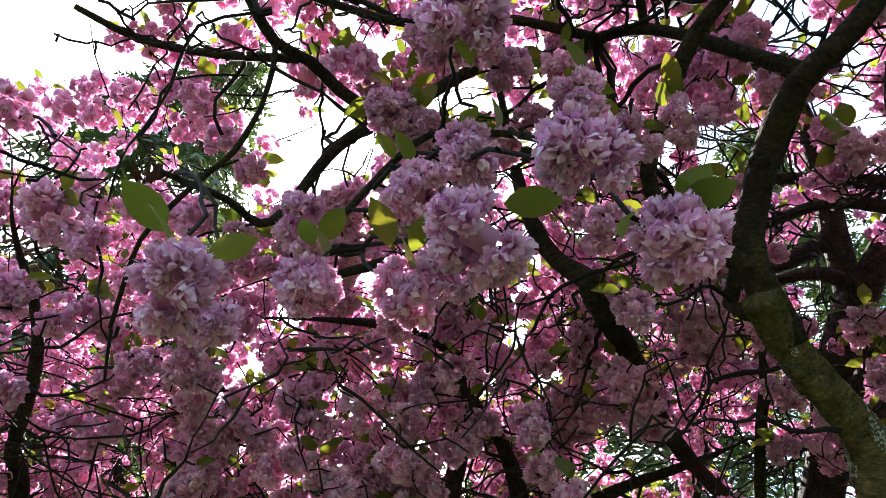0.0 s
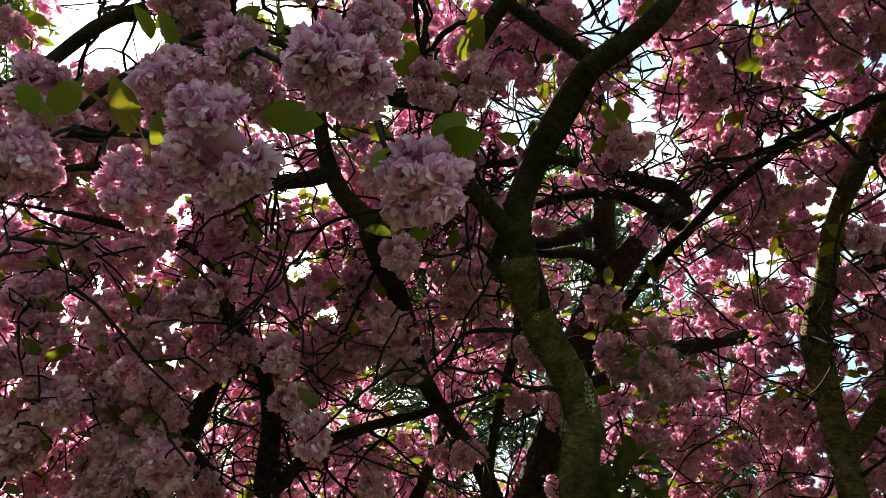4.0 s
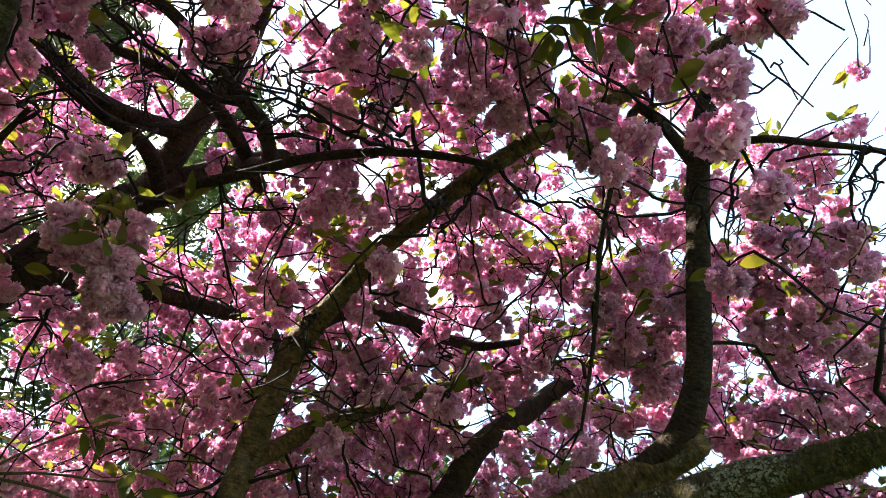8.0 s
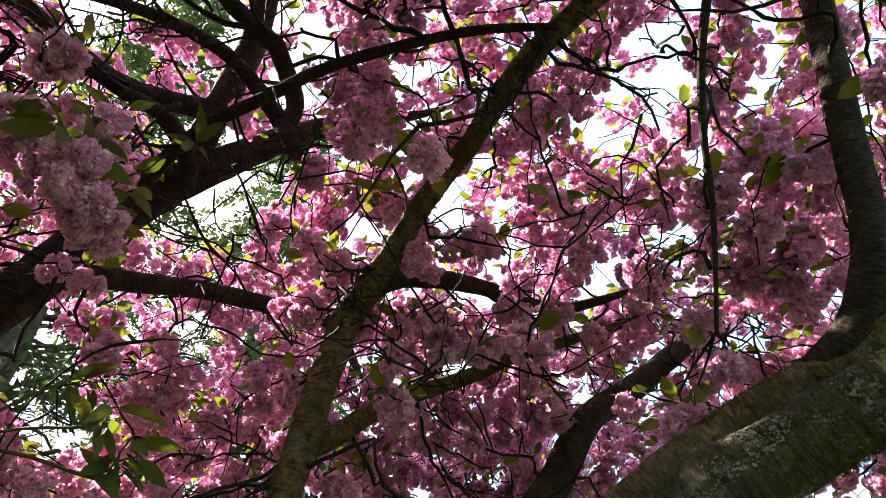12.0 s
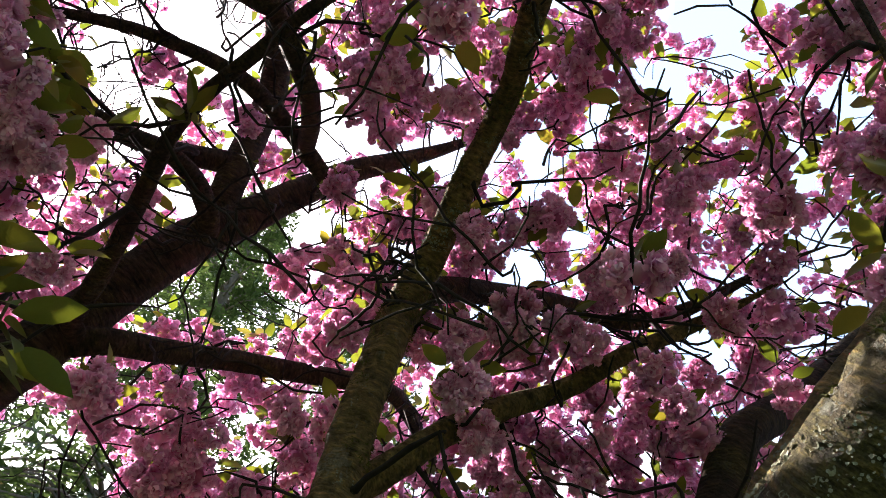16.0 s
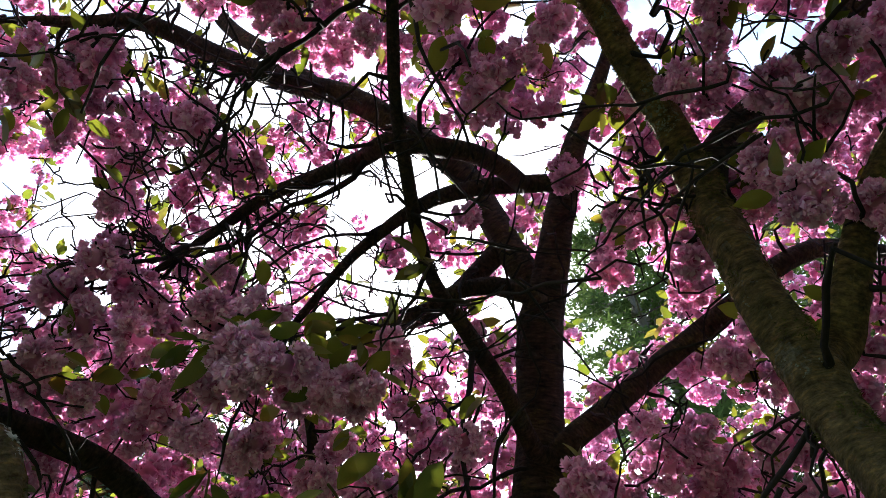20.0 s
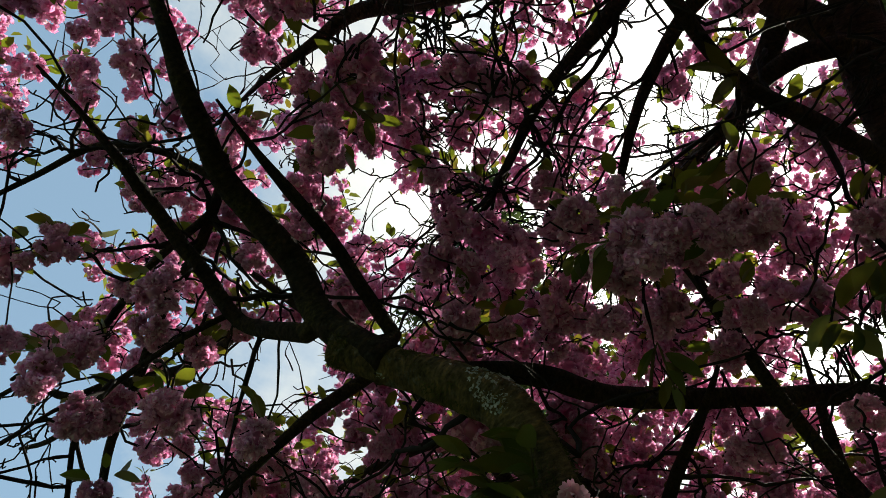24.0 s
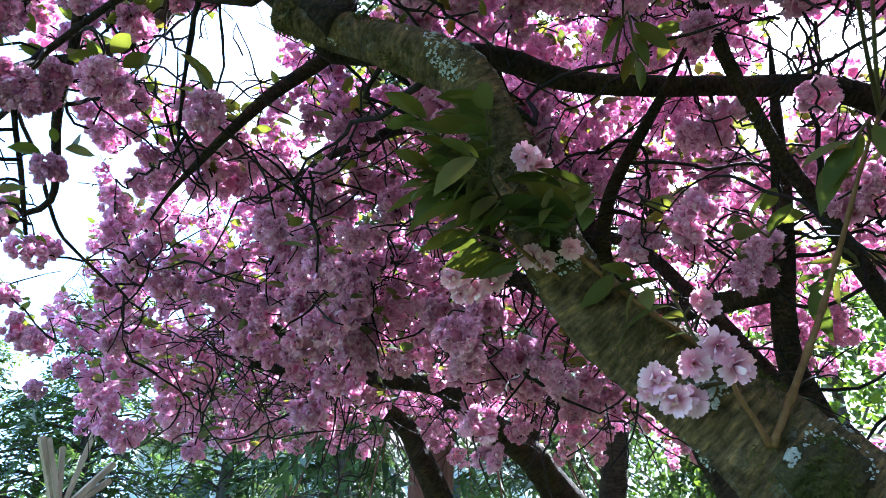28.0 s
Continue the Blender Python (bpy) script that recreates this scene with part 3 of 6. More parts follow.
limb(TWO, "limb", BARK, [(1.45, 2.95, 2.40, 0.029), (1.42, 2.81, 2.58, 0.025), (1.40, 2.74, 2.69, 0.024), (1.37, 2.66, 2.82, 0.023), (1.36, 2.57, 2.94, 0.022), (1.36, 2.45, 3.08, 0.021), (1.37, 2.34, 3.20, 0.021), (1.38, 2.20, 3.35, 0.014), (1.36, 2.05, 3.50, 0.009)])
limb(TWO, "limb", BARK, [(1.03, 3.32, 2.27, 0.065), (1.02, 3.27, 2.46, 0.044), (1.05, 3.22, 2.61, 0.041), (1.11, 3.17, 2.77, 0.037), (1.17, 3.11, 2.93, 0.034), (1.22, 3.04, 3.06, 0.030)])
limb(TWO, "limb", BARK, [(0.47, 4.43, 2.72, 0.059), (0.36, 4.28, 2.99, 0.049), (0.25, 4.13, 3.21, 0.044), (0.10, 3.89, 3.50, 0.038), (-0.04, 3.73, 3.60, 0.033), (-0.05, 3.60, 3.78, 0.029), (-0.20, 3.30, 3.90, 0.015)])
limb(EIGHT, "limb", BARK_LICHEN, [(2.72, 1.80, 1.35, 0.130), (2.68, 1.86, 1.85, 0.085), (2.62, 1.95, 2.30, 0.060), (2.59, 1.99, 2.60, 0.049), (2.60, 1.97, 2.78, 0.051), (2.60, 1.91, 3.00, 0.049), (2.61, 1.86, 3.18, 0.053), (2.62, 1.81, 3.34, 0.057), (2.60, 1.66, 3.47, 0.044), (2.54, 1.46, 3.58, 0.039), (2.48, 1.26, 3.64, 0.036), (2.22, 0.75, 3.56, 0.033), (2.33, 0.08, 3.88, 0.024), (2.38, -0.40, 4.10, 0.012)])
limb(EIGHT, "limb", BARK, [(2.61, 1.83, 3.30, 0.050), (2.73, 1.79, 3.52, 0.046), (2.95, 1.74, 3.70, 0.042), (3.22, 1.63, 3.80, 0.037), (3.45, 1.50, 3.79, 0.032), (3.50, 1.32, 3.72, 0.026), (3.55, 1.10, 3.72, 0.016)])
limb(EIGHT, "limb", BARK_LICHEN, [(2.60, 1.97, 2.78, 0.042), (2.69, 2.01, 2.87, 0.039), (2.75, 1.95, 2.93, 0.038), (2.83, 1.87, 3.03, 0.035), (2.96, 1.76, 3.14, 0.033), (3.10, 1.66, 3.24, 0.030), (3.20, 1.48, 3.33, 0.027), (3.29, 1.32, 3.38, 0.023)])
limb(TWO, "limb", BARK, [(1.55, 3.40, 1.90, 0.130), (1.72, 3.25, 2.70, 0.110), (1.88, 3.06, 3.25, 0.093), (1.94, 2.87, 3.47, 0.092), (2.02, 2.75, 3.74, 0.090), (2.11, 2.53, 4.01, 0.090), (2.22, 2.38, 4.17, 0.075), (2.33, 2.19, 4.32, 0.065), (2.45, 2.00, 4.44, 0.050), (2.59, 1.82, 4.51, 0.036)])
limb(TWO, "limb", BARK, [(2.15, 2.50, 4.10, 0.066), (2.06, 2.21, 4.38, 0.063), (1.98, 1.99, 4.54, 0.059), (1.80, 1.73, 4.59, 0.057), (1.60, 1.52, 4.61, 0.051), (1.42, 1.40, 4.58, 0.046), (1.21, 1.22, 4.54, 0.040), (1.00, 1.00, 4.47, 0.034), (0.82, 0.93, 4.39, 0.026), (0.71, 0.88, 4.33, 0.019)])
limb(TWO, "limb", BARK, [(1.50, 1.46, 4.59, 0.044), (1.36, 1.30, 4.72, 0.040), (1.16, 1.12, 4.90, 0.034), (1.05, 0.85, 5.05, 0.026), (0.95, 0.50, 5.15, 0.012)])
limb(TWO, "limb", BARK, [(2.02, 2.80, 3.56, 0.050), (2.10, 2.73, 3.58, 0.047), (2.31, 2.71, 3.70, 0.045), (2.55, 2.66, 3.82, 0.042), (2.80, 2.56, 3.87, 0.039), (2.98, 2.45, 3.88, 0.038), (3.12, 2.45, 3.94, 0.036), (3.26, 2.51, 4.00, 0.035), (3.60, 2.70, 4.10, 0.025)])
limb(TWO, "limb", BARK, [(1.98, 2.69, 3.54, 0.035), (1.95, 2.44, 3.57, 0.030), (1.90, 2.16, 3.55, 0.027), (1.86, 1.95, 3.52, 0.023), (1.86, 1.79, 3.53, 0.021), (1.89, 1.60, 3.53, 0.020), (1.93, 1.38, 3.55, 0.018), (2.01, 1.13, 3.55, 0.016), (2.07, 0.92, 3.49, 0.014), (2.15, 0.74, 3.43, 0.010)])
limb(EIGHT, "limb", BARK_LICHEN, [(2.74, 1.78, 1.40, 0.110), (2.78, 1.55, 2.00, 0.085), (2.82, 1.30, 2.30, 0.068), (2.81, 0.95, 2.48, 0.056), (2.81, 0.75, 2.55, 0.054), (2.80, 0.57, 2.59, 0.050), (2.78, 0.42, 2.62, 0.044), (2.74, 0.40, 2.62, 0.045)])
limb(EIGHT, "limb", BARK_CRUST, [(2.72, 1.78, 1.30, 0.170), (2.71, 1.60, 1.85, 0.118), (2.68, 1.34, 2.11, 0.090), (2.63, 1.05, 2.22, 0.081), (2.60, 0.81, 2.31, 0.078), (2.60, 0.65, 2.35, 0.071), (2.57, 0.46, 2.39, 0.063), (2.55, 0.31, 2.41, 0.055), (2.53, 0.21, 2.41, 0.049), (2.50, 0.08, 2.41, 0.043), (2.50, -0.12, 2.44, 0.035), (2.62, -0.47, 2.53, 0.027)])
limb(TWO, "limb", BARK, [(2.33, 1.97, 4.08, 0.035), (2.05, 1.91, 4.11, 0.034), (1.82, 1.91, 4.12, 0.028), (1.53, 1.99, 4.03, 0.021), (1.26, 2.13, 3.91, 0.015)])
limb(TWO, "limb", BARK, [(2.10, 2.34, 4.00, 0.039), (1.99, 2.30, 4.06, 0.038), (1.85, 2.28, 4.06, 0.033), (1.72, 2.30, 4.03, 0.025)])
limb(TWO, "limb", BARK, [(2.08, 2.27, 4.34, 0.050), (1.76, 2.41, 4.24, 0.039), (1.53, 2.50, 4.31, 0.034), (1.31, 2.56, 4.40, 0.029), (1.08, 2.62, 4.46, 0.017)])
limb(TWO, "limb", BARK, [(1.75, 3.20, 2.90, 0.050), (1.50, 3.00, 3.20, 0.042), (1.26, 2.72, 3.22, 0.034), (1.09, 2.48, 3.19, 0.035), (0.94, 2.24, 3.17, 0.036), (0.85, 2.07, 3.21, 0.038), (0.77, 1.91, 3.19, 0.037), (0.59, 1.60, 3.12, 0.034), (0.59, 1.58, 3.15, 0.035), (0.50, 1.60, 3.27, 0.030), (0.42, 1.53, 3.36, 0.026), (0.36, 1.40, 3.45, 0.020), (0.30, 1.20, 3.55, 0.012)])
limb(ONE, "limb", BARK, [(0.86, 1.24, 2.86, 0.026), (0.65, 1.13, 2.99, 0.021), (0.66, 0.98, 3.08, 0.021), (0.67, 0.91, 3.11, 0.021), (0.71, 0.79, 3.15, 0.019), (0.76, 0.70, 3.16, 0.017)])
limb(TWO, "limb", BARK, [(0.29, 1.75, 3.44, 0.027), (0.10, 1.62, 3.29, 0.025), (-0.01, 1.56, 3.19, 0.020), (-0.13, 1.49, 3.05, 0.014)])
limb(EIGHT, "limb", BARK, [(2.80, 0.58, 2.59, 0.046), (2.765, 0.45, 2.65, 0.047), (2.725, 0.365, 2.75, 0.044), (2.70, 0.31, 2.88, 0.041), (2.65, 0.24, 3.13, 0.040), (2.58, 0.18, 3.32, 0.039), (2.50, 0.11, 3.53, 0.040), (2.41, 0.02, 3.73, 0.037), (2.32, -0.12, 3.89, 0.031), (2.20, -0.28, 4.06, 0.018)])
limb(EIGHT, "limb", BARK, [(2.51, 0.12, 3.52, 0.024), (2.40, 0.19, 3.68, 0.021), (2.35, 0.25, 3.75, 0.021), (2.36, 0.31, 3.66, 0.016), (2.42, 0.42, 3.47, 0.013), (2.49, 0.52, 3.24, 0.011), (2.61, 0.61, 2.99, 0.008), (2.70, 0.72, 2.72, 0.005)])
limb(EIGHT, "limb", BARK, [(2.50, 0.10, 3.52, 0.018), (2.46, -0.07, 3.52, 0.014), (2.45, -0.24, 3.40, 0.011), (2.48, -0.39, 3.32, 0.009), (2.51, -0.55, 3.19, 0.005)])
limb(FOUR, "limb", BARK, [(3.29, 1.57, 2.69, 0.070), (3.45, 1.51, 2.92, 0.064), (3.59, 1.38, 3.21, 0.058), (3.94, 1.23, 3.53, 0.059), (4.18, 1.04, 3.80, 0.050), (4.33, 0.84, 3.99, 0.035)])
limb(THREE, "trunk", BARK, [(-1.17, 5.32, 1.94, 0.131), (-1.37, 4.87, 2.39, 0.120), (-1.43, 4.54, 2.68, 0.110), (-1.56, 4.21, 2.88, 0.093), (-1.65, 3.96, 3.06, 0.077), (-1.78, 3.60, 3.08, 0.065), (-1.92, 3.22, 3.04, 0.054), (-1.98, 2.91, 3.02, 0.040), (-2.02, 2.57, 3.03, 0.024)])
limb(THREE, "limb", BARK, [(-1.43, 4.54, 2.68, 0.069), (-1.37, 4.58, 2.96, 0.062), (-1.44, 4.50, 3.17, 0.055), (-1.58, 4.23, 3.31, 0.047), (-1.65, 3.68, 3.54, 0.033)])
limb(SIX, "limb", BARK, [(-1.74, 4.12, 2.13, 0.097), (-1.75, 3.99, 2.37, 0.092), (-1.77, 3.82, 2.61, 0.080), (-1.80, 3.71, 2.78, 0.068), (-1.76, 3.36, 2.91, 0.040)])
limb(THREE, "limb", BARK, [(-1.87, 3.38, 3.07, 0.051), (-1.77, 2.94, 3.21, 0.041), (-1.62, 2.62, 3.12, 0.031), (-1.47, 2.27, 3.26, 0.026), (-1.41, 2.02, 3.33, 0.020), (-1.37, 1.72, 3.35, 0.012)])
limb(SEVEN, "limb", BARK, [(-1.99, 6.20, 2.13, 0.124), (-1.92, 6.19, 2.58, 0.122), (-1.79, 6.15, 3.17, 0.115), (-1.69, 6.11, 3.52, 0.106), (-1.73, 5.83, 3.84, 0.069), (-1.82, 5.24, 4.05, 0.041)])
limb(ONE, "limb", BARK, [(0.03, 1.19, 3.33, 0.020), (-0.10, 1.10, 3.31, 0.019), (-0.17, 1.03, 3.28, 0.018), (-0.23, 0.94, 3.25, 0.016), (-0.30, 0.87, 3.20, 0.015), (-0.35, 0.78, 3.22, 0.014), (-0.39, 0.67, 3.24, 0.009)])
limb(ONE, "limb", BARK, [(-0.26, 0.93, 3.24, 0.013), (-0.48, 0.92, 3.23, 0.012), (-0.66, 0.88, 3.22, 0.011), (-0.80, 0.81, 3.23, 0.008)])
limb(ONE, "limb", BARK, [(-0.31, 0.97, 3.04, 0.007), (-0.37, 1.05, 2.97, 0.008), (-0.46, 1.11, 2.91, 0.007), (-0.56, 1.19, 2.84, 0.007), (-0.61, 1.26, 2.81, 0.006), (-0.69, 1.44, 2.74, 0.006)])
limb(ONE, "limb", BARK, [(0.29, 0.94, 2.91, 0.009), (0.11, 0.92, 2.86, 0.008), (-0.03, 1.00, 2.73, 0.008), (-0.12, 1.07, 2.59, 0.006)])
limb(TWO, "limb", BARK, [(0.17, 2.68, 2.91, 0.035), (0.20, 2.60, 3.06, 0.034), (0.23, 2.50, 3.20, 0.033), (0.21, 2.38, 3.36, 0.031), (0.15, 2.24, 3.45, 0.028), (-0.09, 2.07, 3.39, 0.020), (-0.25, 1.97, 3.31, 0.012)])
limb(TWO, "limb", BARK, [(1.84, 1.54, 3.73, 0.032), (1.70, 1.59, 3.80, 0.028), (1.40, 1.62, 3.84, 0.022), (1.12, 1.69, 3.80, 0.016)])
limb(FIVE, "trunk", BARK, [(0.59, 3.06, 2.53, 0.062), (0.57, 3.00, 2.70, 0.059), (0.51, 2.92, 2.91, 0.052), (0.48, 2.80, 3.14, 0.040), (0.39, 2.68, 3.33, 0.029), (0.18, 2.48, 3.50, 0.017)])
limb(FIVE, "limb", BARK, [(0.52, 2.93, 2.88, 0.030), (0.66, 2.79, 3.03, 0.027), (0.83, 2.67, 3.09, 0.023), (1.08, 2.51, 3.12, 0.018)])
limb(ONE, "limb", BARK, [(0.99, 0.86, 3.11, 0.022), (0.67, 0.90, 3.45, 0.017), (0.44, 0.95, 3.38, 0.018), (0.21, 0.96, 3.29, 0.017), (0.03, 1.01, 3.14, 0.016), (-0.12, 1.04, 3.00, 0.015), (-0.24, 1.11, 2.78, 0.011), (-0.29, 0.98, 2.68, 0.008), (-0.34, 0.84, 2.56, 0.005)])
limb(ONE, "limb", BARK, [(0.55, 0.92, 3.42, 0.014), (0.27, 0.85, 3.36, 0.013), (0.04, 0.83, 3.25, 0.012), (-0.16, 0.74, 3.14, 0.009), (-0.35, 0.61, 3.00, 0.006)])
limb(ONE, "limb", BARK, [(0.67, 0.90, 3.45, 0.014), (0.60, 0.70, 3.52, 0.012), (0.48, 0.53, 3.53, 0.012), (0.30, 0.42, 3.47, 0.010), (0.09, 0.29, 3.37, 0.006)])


# loose ends grow out of the nearest thicker limb of the same tree
for k in range(len(BOUGHS)):
    tree, name, mat, rows = BOUGHS[k]
    if name == "trunk" or any(t2 is tree and n2 == "trunk" and np.min(np.linalg.norm(r2[:, :3] - rows[0, :3], axis=1)) < 0.12 for t2, n2, _, r2 in BOUGHS):
        continue
    best = None
    first_way = rows[min(5, len(rows) - 1), :3] - rows[0, :3]
    first_way = first_way / np.linalg.norm(first_way)
    for j, (t2, _, _, r2) in enumerate(BOUGHS):
        if j == k or t2 is not tree:
            continue
        d = np.linalg.norm(r2[:, :3] - rows[0, :3], axis=1)
        onward = ((rows[0, :3] - r2[:, :3]) / (d[:, None] + 1e-6)) @ first_way
        d = d + np.where(r2[:, 3] > rows[0, 3] * 0.9, 0, 1.5) + np.where((onward < 0.1) & (d > 0.3), 0.7, 0)
        i = int(d.argmin())
        if j > k and r2[i, 3] < rows[0, 3]:
            continue
        if best is None or d[i] < best[0]:
            best = (d[i], r2[i])
    if best is None:
        continue
    at = best[1]
    if np.linalg.norm(at[:3] - rows[0, :3]) < 0.02:
        continue
    out = rows[0, :3] - rows[min(4, len(rows) - 1), :3]
    out = out / (np.linalg.norm(out) + 1e-9)
    span = float(np.linalg.norm(at[:3] - rows[0, :3]))
    r0 = rows[0, 3] * 1.08
    mid = [*(0.5 * (at[:3] + rows[0, :3]) + out * span * 0.12), 0.5 * (r0 + rows[0, 3])]
    joined = spline([[*at[:3], r0], mid, list(rows[0])], 0.05)
    BOUGHS[k] = (tree, name, mat, np.vstack([joined[:-1], rows]))

for k, (tree, name, mat, rows) in enumerate(BOUGHS):
    big = rows[:, 3].max()
    v, f, uv = tube(rows, (36 if mat is not BARK else 24) if big > 0.06 else (16 if big > 0.025 else 8), (0.075 if mat is not BARK else 0.05) if big > 0.03 else 0.03, k)
    me = mesh_of(name, v - np.array(tree.location), f, mat, True, uv)
    piece(name, me, tree)
    step = rows[::2]
    NODES.append(step[:, :3])
    RADII.append(step[:, 3])
    OWNERS.append(np.full(len(step), TREES.index(tree)))
NODES, RADII, OWNERS = np.vstack(NODES), np.concatenate(RADII), np.concatenate(OWNERS)

# ---- lichen rosettes and moss on the old limbs ----
def growths(tree, rows, seed, count, patch, low, mat, big):
    """Curled lichen flakes in rosettes, and tufts of moss between them, on a limb's bark."""
    r = np.random.default_rng(seed)
    tan = np.gradient(rows[:, :3], axis=0)
    tan /= np.linalg.norm(tan, axis=1)[:, None]
    lv, lf, mv, mf = [], [], [], []
    origin = np.array(tree.location)
    for q in range(count):
        i = int(r.integers(0, len(rows) - 1))
        c = rows[i] + (rows[i + 1] - rows[i]) * r.uniform()
        d = r.normal(0, 1, 3)
        d -= tan[i] * (d @ tan[i])
        d /= np.linalg.norm(d)
        p = c[:3] + d * c[3] * 1.01
        here = noise.noise(Vector(p) * patch + Vector((seed * 3.7, 0, 0))) + 0.35 * noise.noise(Vector(p) * patch * 3.1)
        if here > low:
            b = basis(d + r.normal(0, 0.3, 3), r.uniform(0, 6.28))
            size = r.uniform(0.002, 0.0062) * (1.25 if here > low + 0.15 else 0.8) * big
            n = len(lv) * 7
            ring = [(math.cos(a) * size * r.uniform(0.6, 1.2), math.sin(a) * size * r.uniform(0.6, 1.2), size * r.uniform(0.1, 0.7)) for a in np.arange(6) * 1.0472]
            lv.append(np.array([(0, 0, 0.0005)] + ring) @ b.T + p - origin)
            lf += [(n, n + 1 + a, n + 1 + (a + 1) % 6) for a in range(6)]
        elif here < -0.12:
            b = basis(d + r.normal(0, 0.6, 3) + np.array([0, 0, -0.3]), r.uniform(0, 6.28))
            size = r.uniform(0.005, 0.013)
            n = len(mv) * 3
            mv.append(np.array([(-0.0016, 0, -0.001), (0.0016, 0, -0.001), (r.normal(0, 0.002), 0, size)]) @ b.T + p - origin)
            mf.append((n, n + 1, n + 2))
    piece("lichen", mesh_of("lichen", np.vstack(lv), lf, mat), tree, "pale grey-green leafy lichen", "stuff")
    piece("moss", mesh_of("moss", np.vstack(mv), mf, MOSS), tree, "short olive moss", "stuff")


for tree, name, mat, rows in BOUGHS:
    if mat is BARK_CRUST:
        growths(tree, rows[rows[:, 2] > 1.7], 5, 30000, 6.0, 0.13, LICHEN, 0.6)
    elif mat is BARK_LICHEN and name == "limb" and rows[:, 3].max() > 0.1:
        growths(tree, rows[rows[:, 2] > 1.4], 9, 24000, 7.0, 0.30, PALE_LICHEN if tree is ONE else LICHEN, 0.75 if tree is ONE else 0.6)

# ---- the canopy: sprays of blossom on fine branches ----
GAPS = []


def gap(a, b, widen):
    """An opening in the canopy that shows the sky: a slender cone along a camera sight line, placed to fit the view."""
    GAPS.append((np.array(a), np.array(b), widen))


gap((-0.13, 0.69, 2.54), (-2.50, 4.20, 9.20), 0.064)
gap((-0.01, 0.76, 2.53), (-1.53, 4.78, 9.16), 0.053)
gap((-0.15, 0.83, 2.44), (-2.67, 5.33, 8.43), 0.038)
gap((-0.39, 0.60, 2.44), (-4.67, 3.42, 8.46), 0.051)
gap((0.59, 0.73, 2.49), (3.39, 4.50, 8.84), 0.038)
gap((0.72, 0.78, 2.38), (4.49, 4.96, 7.93), 0.030)
gap((-0.13, 0.99, 2.30), (-2.52, 6.62, 7.30), 0.024)
gap((0.00, 0.58, 2.62), (-1.41, 3.32, 9.90), 0.027)
gap((0.22, 0.66, 2.60), (0.34, 3.99, 9.77), 0.025)
gap((1.33, 0.13, 2.54), (6.20, -1.41, 8.57), 0.068)
gap((1.38, 0.08, 2.49), (6.62, -1.80, 8.09), 0.068)
gap((1.33, 0.00, 2.50), (6.19, -2.44, 8.23), 0.059)
gap((1.30, 0.75, 2.50), (5.93, 3.65, 8.20), 0.029)
gap((1.32, 0.87, 2.40), (6.15, 4.60, 7.42), 0.025)
gap((0.97, 0.88, 2.61), (3.30, 4.74, 9.10), 0.038)
gap((1.19, 1.00, 2.40), (5.10, 5.72, 7.39), 0.021)
gap((1.10, 0.79, 2.60), (4.37, 4.00, 9.04), 0.027)
gap((1.56, 0.66, 2.23), (8.12, 2.93, 6.01), 0.032)
gap((1.62, 0.24, 2.22), (8.55, -0.47, 5.94), 0.024)
gap((1.94, 0.62, 2.69), (5.66, 0.47, 9.65), 0.023)
gap((1.91, 1.16, 2.55), (5.45, 4.92, 8.53), 0.014)
gap((1.87, 0.93, 2.68), (5.13, 3.02, 9.56), 0.013)
gap((1.71, 1.05, 2.69), (3.81, 4.03, 9.70), 0.011)
gap((2.09, 1.03, 2.49), (6.95, 3.86, 8.04), 0.008)
gap((2.27, 0.93, 2.34), (8.43, 3.00, 6.84), 0.017)
gap((1.46, 1.22, 2.65), (1.80, 5.36, 9.37), 0.023)
gap((1.84, 1.68, 2.66), (-0.11, 5.77, 9.12), 0.021)
gap((1.77, 1.56, 2.70), (-0.71, 4.79, 9.46), 0.017)
gap((2.14, 1.49, 2.78), (2.28, 4.28, 10.18), 0.023)
gap((1.98, 1.50, 2.77), (0.96, 4.33, 10.08), 0.013)
gap((2.28, 1.44, 2.79), (3.48, 3.86, 10.21), 0.011)
gap((2.51, 1.34, 2.76), (5.34, 2.98, 9.95), 0.016)
gap((2.34, 1.54, 2.74), (3.92, 4.69, 9.81), 0.011)
gap((2.52, 1.59, 2.66), (5.40, 5.09, 9.12), 0.014)
gap((2.04, 1.66, 2.70), (1.48, 5.65, 9.49), 0.012)
gap((2.58, 1.27, 2.74), (5.92, 2.46, 9.80), 0.011)
gap((1.64, 1.11, 2.72), (-2.03, 1.58, 9.70), 0.025)
gap((1.51, 1.15, 2.64), (-3.08, 1.89, 9.02), 0.023)
gap((2.16, 1.46, 2.77), (2.25, 4.47, 10.07), 0.018)
gap((2.04, 1.60, 2.69), (1.24, 5.63, 9.44), 0.016)
gap((1.88, 1.63, 2.64), (-0.03, 5.87, 9.03), 0.017)
gap((2.32, 1.42, 2.77), (3.55, 4.15, 10.08), 0.012)
gap((2.53, 1.43, 2.71), (5.23, 4.17, 9.61), 0.010)
gap((1.94, 1.46, 2.75), (0.43, 4.42, 9.91), 0.011)
gap((1.70, 1.43, 2.67), (-1.55, 4.24, 9.31), 0.011)
gap((1.33, 0.64, 2.54), (-3.82, -0.71, 8.37), 0.059)
gap((1.43, 0.63, 2.61), (-2.99, -0.76, 9.01), 0.038)
gap((1.47, 0.84, 2.66), (-2.65, 0.92, 9.40), 0.042)
gap((1.19, 0.76, 2.40), (-5.00, 0.26, 7.29), 0.051)
gap((1.06, 0.74, 2.26), (-5.71, -0.08, 6.25), 0.097)
